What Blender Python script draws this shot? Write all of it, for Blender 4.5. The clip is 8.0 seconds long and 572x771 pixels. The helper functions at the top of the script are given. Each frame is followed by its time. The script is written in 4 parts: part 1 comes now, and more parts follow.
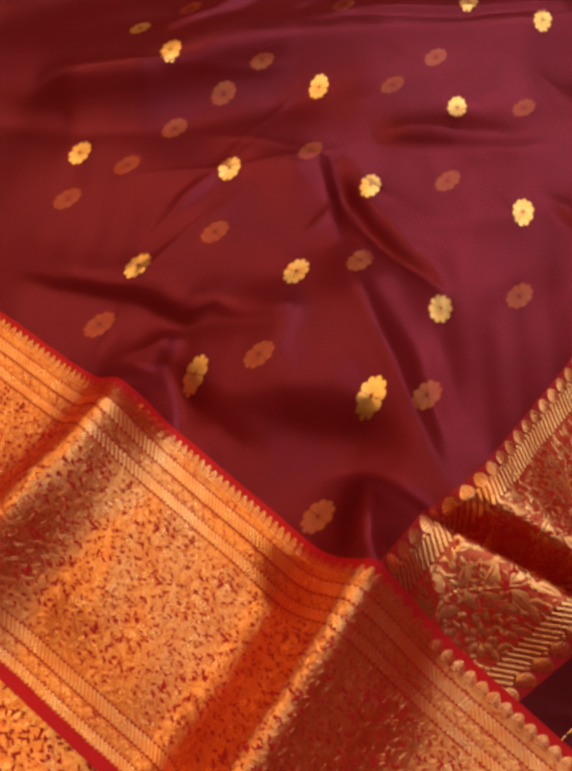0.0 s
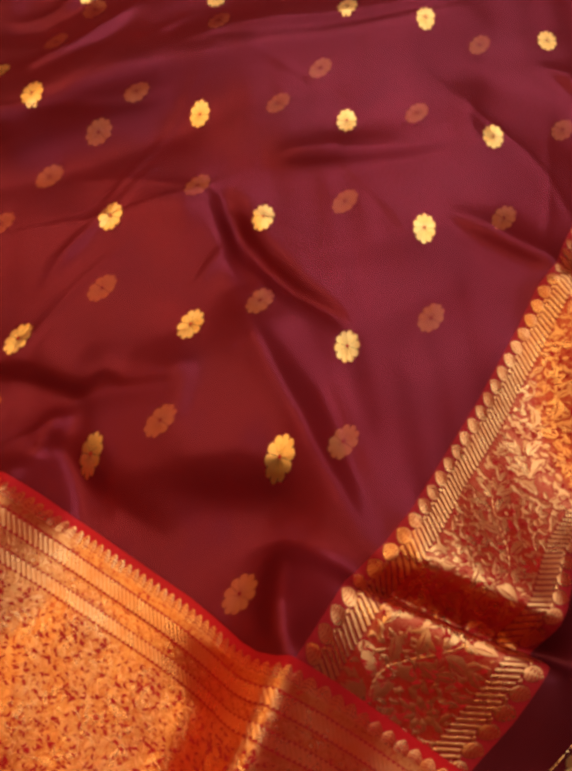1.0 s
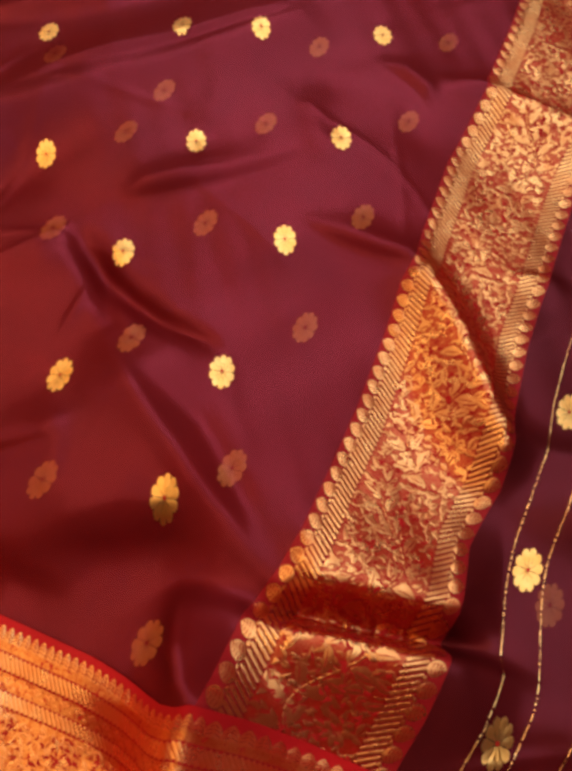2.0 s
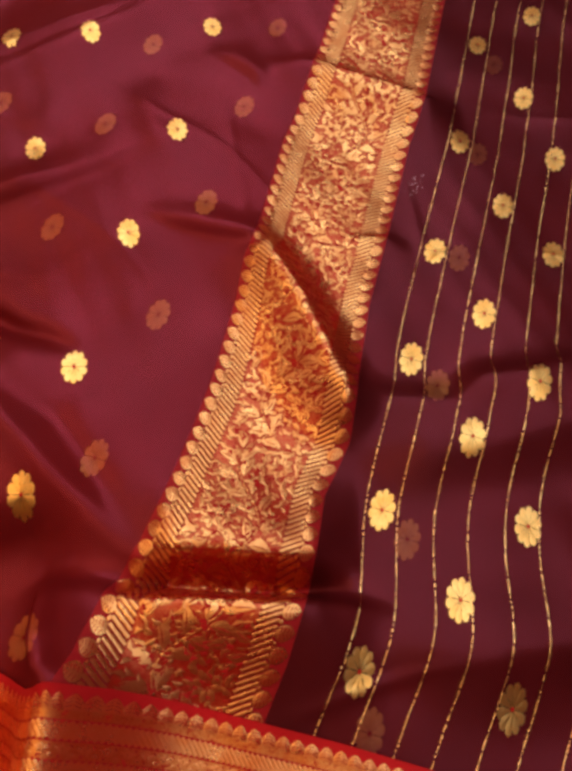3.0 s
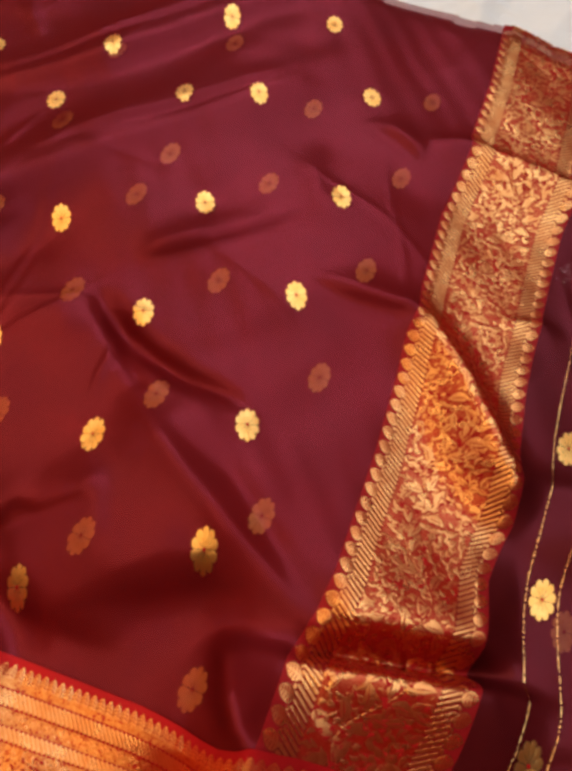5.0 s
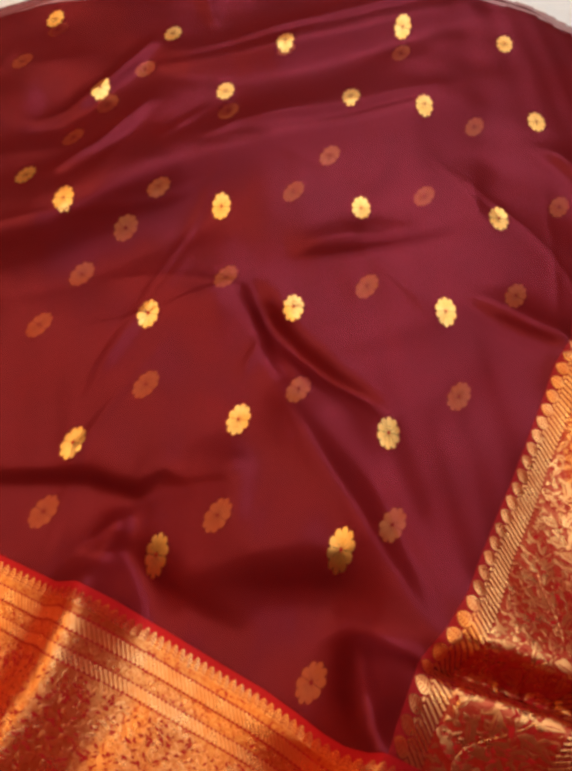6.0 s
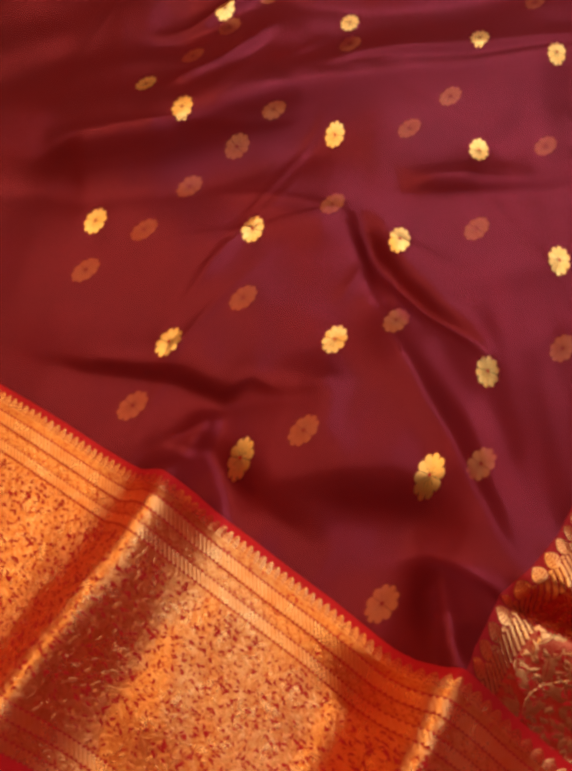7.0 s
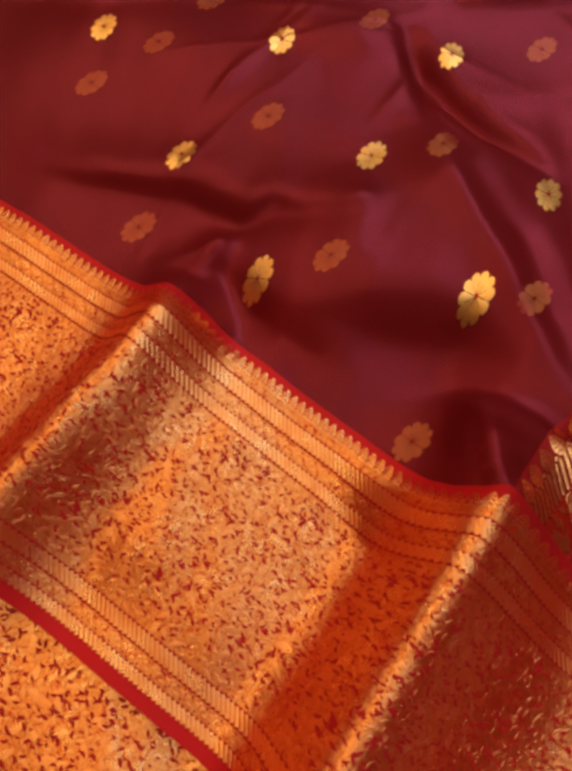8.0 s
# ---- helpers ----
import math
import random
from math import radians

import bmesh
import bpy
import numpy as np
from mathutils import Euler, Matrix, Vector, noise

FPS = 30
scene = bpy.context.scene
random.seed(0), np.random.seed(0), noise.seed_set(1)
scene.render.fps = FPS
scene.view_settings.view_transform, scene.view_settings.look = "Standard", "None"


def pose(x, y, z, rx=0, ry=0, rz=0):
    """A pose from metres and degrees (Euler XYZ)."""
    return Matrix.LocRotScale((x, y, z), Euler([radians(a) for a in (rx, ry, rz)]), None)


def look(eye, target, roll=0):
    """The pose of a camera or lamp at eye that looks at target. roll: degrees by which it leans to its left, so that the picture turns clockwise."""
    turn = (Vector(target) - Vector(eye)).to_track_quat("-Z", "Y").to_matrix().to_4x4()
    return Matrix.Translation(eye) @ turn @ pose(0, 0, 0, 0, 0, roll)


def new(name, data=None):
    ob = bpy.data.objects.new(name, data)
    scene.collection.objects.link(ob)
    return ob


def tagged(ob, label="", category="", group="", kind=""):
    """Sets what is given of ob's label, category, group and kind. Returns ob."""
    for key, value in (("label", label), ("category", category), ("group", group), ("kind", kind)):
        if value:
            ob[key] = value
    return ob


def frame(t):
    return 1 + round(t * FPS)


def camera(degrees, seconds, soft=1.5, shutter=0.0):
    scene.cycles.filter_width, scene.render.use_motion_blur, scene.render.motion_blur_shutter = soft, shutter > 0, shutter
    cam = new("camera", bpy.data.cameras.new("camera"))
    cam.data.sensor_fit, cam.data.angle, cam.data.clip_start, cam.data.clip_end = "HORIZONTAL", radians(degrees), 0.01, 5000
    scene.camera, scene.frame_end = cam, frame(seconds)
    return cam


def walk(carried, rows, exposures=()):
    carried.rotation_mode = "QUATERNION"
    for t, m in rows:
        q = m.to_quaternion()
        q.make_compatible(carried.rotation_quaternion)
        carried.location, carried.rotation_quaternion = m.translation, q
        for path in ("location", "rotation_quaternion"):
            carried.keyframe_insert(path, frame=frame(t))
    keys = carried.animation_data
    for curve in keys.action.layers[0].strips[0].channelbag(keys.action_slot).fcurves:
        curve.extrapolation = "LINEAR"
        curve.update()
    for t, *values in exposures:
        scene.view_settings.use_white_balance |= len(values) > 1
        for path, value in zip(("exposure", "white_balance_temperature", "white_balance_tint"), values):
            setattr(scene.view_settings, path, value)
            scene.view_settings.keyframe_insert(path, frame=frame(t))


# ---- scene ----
cam = camera(49.2, 8.0, soft=4.6)
METRES, EYE, TILT, LEAN, TURN = 0.72, 0.4790, -63.41, 0.47, 0.0
ROWS = [
    (0.0, 0.0, 0.0, 0.0, 0.0, 0.0, -0.0),
    (0.5, 0.0495, 0.0263, 0.0285, -1.1, -0.41, 3.09),
    (1.0, 0.0746, 0.05, 0.0672, -3.02, -0.88, 7.52),
    (1.5, 0.1091, 0.0581, 0.0883, -5.59, -1.39, 12.23),
    (3.0, 0.2457, 0.0022, 0.0121, -12.95, -3.67, 24.93),
    (3.5, 0.2724, -0.0184, -0.0199, -14.37, -4.02, 26.58),
    (4.0, 0.2516, -0.0246, 0.0008, -14.48, -3.54, 25.64),
    (4.5, 0.1786, -0.0068, 0.0711, -13.2, -2.43, 22.7),
    (5.0, 0.1044, 0.0108, 0.1317, -11.0, -1.03, 19.08),
    (6.5, -0.0364, 0.0141, 0.1655, -3.35, 0.59, 6.92),
    (7.0, -0.065, 0.0288, 0.0914, -1.33, -0.2, 3.5),
    (7.5, -0.0814, 0.0755, 0.0064, 0.22, -2.11, 0.93),
    (8.0, -0.0697, 0.1083, -0.0435, 0.78, -4.42, 1.18),
]
walk(cam, [(t, pose(0, 0, EYE, TILT, LEAN, TURN) @ pose(METRES * x, METRES * y, METRES * z, 90 + pitch, roll, yaw)) for t, x, y, z, yaw, pitch, roll in ROWS],
     exposures=((0.0, -0.08), (1.5, 0.0), (3.5, -0.08), (5.0, -0.06), (6.5, 0.04), (7.2, -0.05), (8.0, -0.16)))

# ---- light ----
world = bpy.data.worlds.new("sky")
scene.world = world
world.use_nodes = True
sky = world.node_tree.nodes.new("ShaderNodeTexSky")
sky.sky_type = "NISHITA"
sky.sun_disc = False
sky.sun_elevation, sky.sun_rotation = radians(40), radians(20)
world.node_tree.links.new(sky.outputs[0], world.node_tree.nodes["Background"].inputs[0])
world.node_tree.nodes["Background"].inputs[1].default_value = 0.1


def window_light(name, m, width, height, watts, color):
    lamp = bpy.data.lights.new(name, "AREA")
    lamp.shape, lamp.size, lamp.size_y, lamp.energy, lamp.color = "RECTANGLE", width, height, watts, color
    ob = new(name, lamp)
    ob.matrix_world = m
    return tagged(ob, "light from an unseen source", "light", kind="structure")


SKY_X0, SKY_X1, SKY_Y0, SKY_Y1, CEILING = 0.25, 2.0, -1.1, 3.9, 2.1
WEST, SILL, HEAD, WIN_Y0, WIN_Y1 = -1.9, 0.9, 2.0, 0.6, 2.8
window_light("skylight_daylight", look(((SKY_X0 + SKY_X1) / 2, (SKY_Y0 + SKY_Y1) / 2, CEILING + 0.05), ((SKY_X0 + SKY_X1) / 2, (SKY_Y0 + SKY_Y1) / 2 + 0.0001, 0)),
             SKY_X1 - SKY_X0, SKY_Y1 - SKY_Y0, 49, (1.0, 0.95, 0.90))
# added warm fill, set in an unseen opening of the west wall
window_light("west_warm_fill", look((WEST - 0.06, (WIN_Y0 + WIN_Y1) / 2, (SILL + HEAD) / 2), (0, (WIN_Y0 + WIN_Y1) / 2, (SILL + HEAD) / 2)),
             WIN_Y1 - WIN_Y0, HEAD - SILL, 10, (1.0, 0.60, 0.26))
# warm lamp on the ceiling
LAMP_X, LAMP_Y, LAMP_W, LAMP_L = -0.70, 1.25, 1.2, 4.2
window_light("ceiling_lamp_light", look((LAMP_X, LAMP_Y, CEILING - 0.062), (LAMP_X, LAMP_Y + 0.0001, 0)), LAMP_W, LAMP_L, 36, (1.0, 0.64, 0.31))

# ---- materials ----


def material(name):
    m = bpy.data.materials.new(name)
    m.use_nodes = True
    t = m.node_tree
    return m, t, t.nodes["Principled BSDF"]


def node(t, kind, **values):
    n = t.nodes.new(kind)
    for key, value in values.items():
        n.inputs[key.replace("_", " ")].default_value = value
    return n


def ramp(t, source, stops):
    r = t.nodes.new("ShaderNodeValToRGB")
    while len(r.color_ramp.elements) < len(stops):
        r.color_ramp.elements.new(0.5)
    for e, (p, c) in zip(r.color_ramp.elements, stops):
        e.position, e.color = p, (*c, 1)
    t.links.new(source, r.inputs[0])
    return r


def weave(t, coords, scale, height, strength):
    """Fine crossed threads as relief."""
    warp = t.nodes.new("ShaderNodeTexWave")
    warp.bands_direction = "X"
    warp.inputs["Scale"].default_value = scale
    warp.inputs["Distortion"].default_value = 1.5
    weft = t.nodes.new("ShaderNodeTexWave")
    weft.bands_direction = "Y"
    weft.inputs["Scale"].default_value = scale
    weft.inputs["Distortion"].default_value = 1.5
    for w in (warp, weft):
        t.links.new(coords, w.inputs["Vector"])
    add = t.nodes.new("ShaderNodeMath")
    add.operation = "ADD"
    t.links.new(warp.outputs["Fac"], add.inputs[0])
    t.links.new(weft.outputs["Fac"], add.inputs[1])
    bump = t.nodes.new("ShaderNodeBump")
    bump.inputs["Strength"].default_value = strength
    bump.inputs["Distance"].default_value = height
    t.links.new(add.outputs[0], bump.inputs["Height"])
    return bump


def silk(name, red, dark, sheen, sheer, gloss=0.5, rough=0.45, glow=0.2):
    """Shot silk: one colour of thread in the body, another in the gloss. sheer: how far it lets one see through; glow: light that comes through it."""
    m, t, p = material(name)
    uv = t.nodes.new("ShaderNodeTexCoord").outputs["Object"]
    n = node(t, "ShaderNodeTexNoise", Scale=14.0, Detail=5.0, Roughness=0.6)
    t.links.new(uv, n.inputs["Vector"])
    c = ramp(t, n.outputs["Fac"], ((0.35, dark), (0.68, red)))
    dye = c.outputs[0]
    relief = weave(t, uv, 420.0, 0.0002, 0.08).outputs[0]
    p.inputs["Roughness"].default_value = 0.7
    p.inputs["Specular IOR Level"].default_value = 0.2
    t.links.new(dye, p.inputs["Base Color"])
    t.links.new(relief, p.inputs["Normal"])
    last = p.outputs[0]
    for share, kind, color in ((glow, "ShaderNodeBsdfTranslucent", tuple(min(1, 2.2 * v) for v in red)), (gloss, "ShaderNodeBsdfGlossy", sheen), (sheer, "ShaderNodeBsdfTransparent", (1.0, 0.80, 0.82))):
        if share:
            b = t.nodes.new(kind)
            b.inputs[0].default_value = (*color, 1)
            if kind == "ShaderNodeBsdfGlossy":
                k = ramp(t, n.outputs["Fac"], ((0.3, (rough + 0.06,) * 3), (0.7, (rough - 0.03,) * 3)))
                t.links.new(k.outputs[0], b.inputs["Roughness"])
            if kind != "ShaderNodeBsdfTransparent":
                t.links.new(relief, b.inputs["Normal"])
            mix = t.nodes.new("ShaderNodeMixShader")
            mix.inputs[0].default_value = share
            if kind == "ShaderNodeBsdfGlossy":
                slant = t.nodes.new("ShaderNodeLayerWeight")
                slant.inputs["Blend"].default_value = 0.5
                rise = t.nodes.new("ShaderNodeMapRange")
                rise.inputs["From Min"].default_value, rise.inputs["From Max"].default_value = 0.05, 0.55
                rise.inputs["To Min"].default_value, rise.inputs["To Max"].default_value = share * 0.8, min(0.85, share * 1.9)
                t.links.new(slant.outputs["Facing"], rise.inputs["Value"])
                t.links.new(rise.outputs[0], mix.inputs[0])
            t.links.new(last, mix.inputs[1])
            t.links.new(b.outputs[0], mix.inputs[2])
            last = mix.outputs[0]
    t.links.new(last, t.nodes["Material Output"].inputs[0])
    return m


def over_red(t, p, red, share):
    """Metal thread laid over red silk that shows between the threads."""
    silk_under = t.nodes.new("ShaderNodeBsdfDiffuse")
    silk_under.inputs[0].default_value = (*red, 1)
    mix = t.nodes.new("ShaderNodeMixShader")
    mix.inputs[0].default_value = share
    t.links.new(p.outputs[0], mix.inputs[1])
    t.links.new(silk_under.outputs[0], mix.inputs[2])
    t.links.new(mix.outputs[0], t.nodes["Material Output"].inputs[0])


def zari(name, color, deep, rough=0.38, scale=260.0, share=0.4):
    """Gold thread: metal with a fine woven relief and worn, redder places."""
    m, t, p = material(name)
    uv = t.nodes.new("ShaderNodeTexCoord").outputs["Object"]
    n = node(t, "ShaderNodeTexNoise", Scale=60.0, Detail=6.0, Roughness=0.65)
    t.links.new(uv, n.inputs["Vector"])
    c = ramp(t, n.outputs["Fac"], ((0.3, deep), (0.62, color)))
    t.links.new(c.outputs[0], p.inputs["Base Color"])
    p.inputs["Metallic"].default_value = 1.0
    r = ramp(t, n.outputs["Fac"], ((0.3, (rough + 0.10,) * 3), (0.7, (rough,) * 3)))
    t.links.new(r.outputs[0], p.inputs["Roughness"])
    t.links.new(weave(t, uv, scale, 0.0003, 0.15).outputs[0], p.inputs["Normal"])
    over_red(t, p, (0.58, 0.018, 0.008), share)
    return m


def plain(name, a, b, scale, rough, bump=0.0):
    m, t, p = material(name)
    uv = t.nodes.new("ShaderNodeTexCoord").outputs["Object"]
    n = node(t, "ShaderNodeTexNoise", Scale=scale, Detail=6.0, Roughness=0.6)
    t.links.new(uv, n.inputs["Vector"])
    c = ramp(t, n.outputs["Fac"], ((0.3, a), (0.7, b)))
    t.links.new(c.outputs[0], p.inputs["Base Color"])
    p.inputs["Roughness"].default_value = rough
    if bump:
        k = t.nodes.new("ShaderNodeBump")
        k.inputs["Strength"].default_value, k.inputs["Distance"].default_value = 0.4, bump
        t.links.new(n.outputs["Fac"], k.inputs["Height"])
        t.links.new(k.outputs[0], p.inputs["Normal"])
    return m


maroon = silk("maroon_sheer_silk", (0.31, 0.007, 0.009), (0.25, 0.006, 0.007), (0.215, 0.037, 0.068), 0.35, 0.26, 0.30, 0.18)
maroon_under = silk("maroon_under_silk", (0.20, 0.004, 0.005), (0.15, 0.003, 0.004), (0.16, 0.03, 0.045), 0.0, 0.3, 0.35, 0.0)
plum = silk("plum_sheer_silk", (0.16, 0.005, 0.008), (0.12, 0.004, 0.006), (0.145, 0.029, 0.048), 0.30, 0.34, 0.30, 0.16)
red_silk = silk("red_silk", (0.55, 0.004, 0.008), (0.46, 0.003, 0.006), (0.40, 0.03, 0.03), 0.0, 0.2, 0.5, 0.0)
band_red = silk("band_red_silk", (0.34, 0.004, 0.008), (0.27, 0.003, 0.006), (0.30, 0.03, 0.03), 0.0, 0.2, 0.5, 0.0)
gold = zari("gold_zari", (0.82, 0.47, 0.175), (0.64, 0.26, 0.085), 0.24, 260.0, 0.24)
border_gold = zari("border_gold_zari", (0.94, 0.58, 0.22), (0.84, 0.36, 0.09), 0.24, 260.0, 0.48)
pale_gold = zari("pale_gold_zari", (0.98, 0.63, 0.21), (0.92, 0.46, 0.10), 0.30, 260.0, 0.10)
deep_red = silk("deep_red_silk", (0.46, 0.008, 0.008), (0.38, 0.006, 0.006), (0.2, 0.01, 0.01), 0.0, 0.05, 0.5, 0.0)
bead_gold = zari("bead_gold_zari", (1.0, 0.66, 0.29), (0.92, 0.48, 0.16), 0.22, 400.0, 0.05)


def brocade(name, metal, deep, red, scale, low, high):
    """Gold thread that lets a little of the red ground through."""
    m, t, p = material(name)
    uv = t.nodes.new("ShaderNodeTexCoord").outputs["Object"]
    n = node(t, "ShaderNodeTexNoise", Scale=scale, Detail=3.0, Roughness=0.6, Distortion=1.2)
    t.links.new(uv, n.inputs["Vector"])
    c = ramp(t, n.outputs["Fac"], ((low, red), (low + 0.05, deep), (high, metal)))
    t.links.new(c.outputs[0], p.inputs["Base Color"])
    k = ramp(t, n.outputs["Fac"], ((low, (0, 0, 0)), (low + 0.05, (1, 1, 1))))
    t.links.new(k.outputs[0], p.inputs["Metallic"])
    p.inputs["Roughness"].default_value = 0.30
    t.links.new(weave(t, uv, 300.0, 0.0003, 0.15).outputs[0], p.inputs["Normal"])
    over_red(t, p, (0.50, 0.010, 0.005), 0.46)
    return m


brocade_ground = brocade("brocade_ground", (0.88, 0.46, 0.14), (0.72, 0.26, 0.06), (0.42, 0.005, 0.008), 300.0, 0.36, 0.60)
rose_ground = brocade("rose_brocade_ground", (0.52, 0.19, 0.085), (0.40, 0.10, 0.045), (0.42, 0.006, 0.008), 300.0, 0.36, 0.64)
linen = plain("white_cotton", (0.74, 0.78, 0.82), (0.81, 0.84, 0.87), 9.0, 0.85, 0.002)
# unseen room: these three colours are picked for what the gold reflects
wall_paint = plain("wall_paint", (0.060, 0.040, 0.030), (0.075, 0.050, 0.036), 3.0, 0.8, 0.001)
ochre_paint = plain("ochre_wall_paint", (0.24, 0.11, 0.045), (0.28, 0.135, 0.055), 3.0, 0.8, 0.001)
ceiling_paint = plain("ceiling_paint", (0.24, 0.14, 0.07), (0.28, 0.17, 0.09), 3.0, 0.85, 0.001)
floor_stone = plain("floor_stone", (0.28, 0.25, 0.22), (0.36, 0.33, 0.30), 5.0, 0.35)
wood = plain("bed_wood", (0.16, 0.08, 0.04), (0.22, 0.12, 0.06), 8.0, 0.4)
paint_white = plain("window_paint", (0.76, 0.76, 0.74), (0.82, 0.82, 0.80), 6.0, 0.4)

# ---- mesh helpers ----


def finish(name, verts, faces, mats, parent=None, slots=None, smooth=True, label=""):
    me = bpy.data.meshes.new(name)
    me.from_pydata([tuple(map(float, v)) for v in verts], [], [tuple(map(int, f)) for f in faces])
    for mt in mats if isinstance(mats, (list, tuple)) else [mats]:
        me.materials.append(mt)
    if slots is not None:
        me.polygons.foreach_set("material_index", np.asarray(slots, dtype=np.int32))
    me.polygons.foreach_set("use_smooth", [smooth] * len(me.polygons))
    me.update()
    ob = new(name, me)
    ob.parent = parent
    if label:
        tagged(ob, label)
    return ob


def box(bm, x0, y0, z0, x1, y1, z1, bevel=0.0):
    r = bmesh.ops.create_cube(bm, size=1.0, matrix=Matrix.LocRotScale(((x0 + x1) / 2, (y0 + y1) / 2, (z0 + z1) / 2), None, (x1 - x0, y1 - y0, z1 - z0)))
    if bevel:
        bmesh.ops.bevel(bm, geom=list({e for v in r["verts"] for e in v.link_edges}), offset=bevel, segments=3, affect="EDGES", profile=0.5)


def part(name, bm, mt, parent=None, label="", smooth=False):
    me = bpy.data.meshes.new(name)
    bm.to_mesh(me)
    bm.free()
    me.materials.append(mt)
    me.polygons.foreach_set("use_smooth", [smooth] * len(me.polygons))
    ob = new(name, me)
    ob.parent = parent
    if label:
        tagged(ob, label)
    return ob


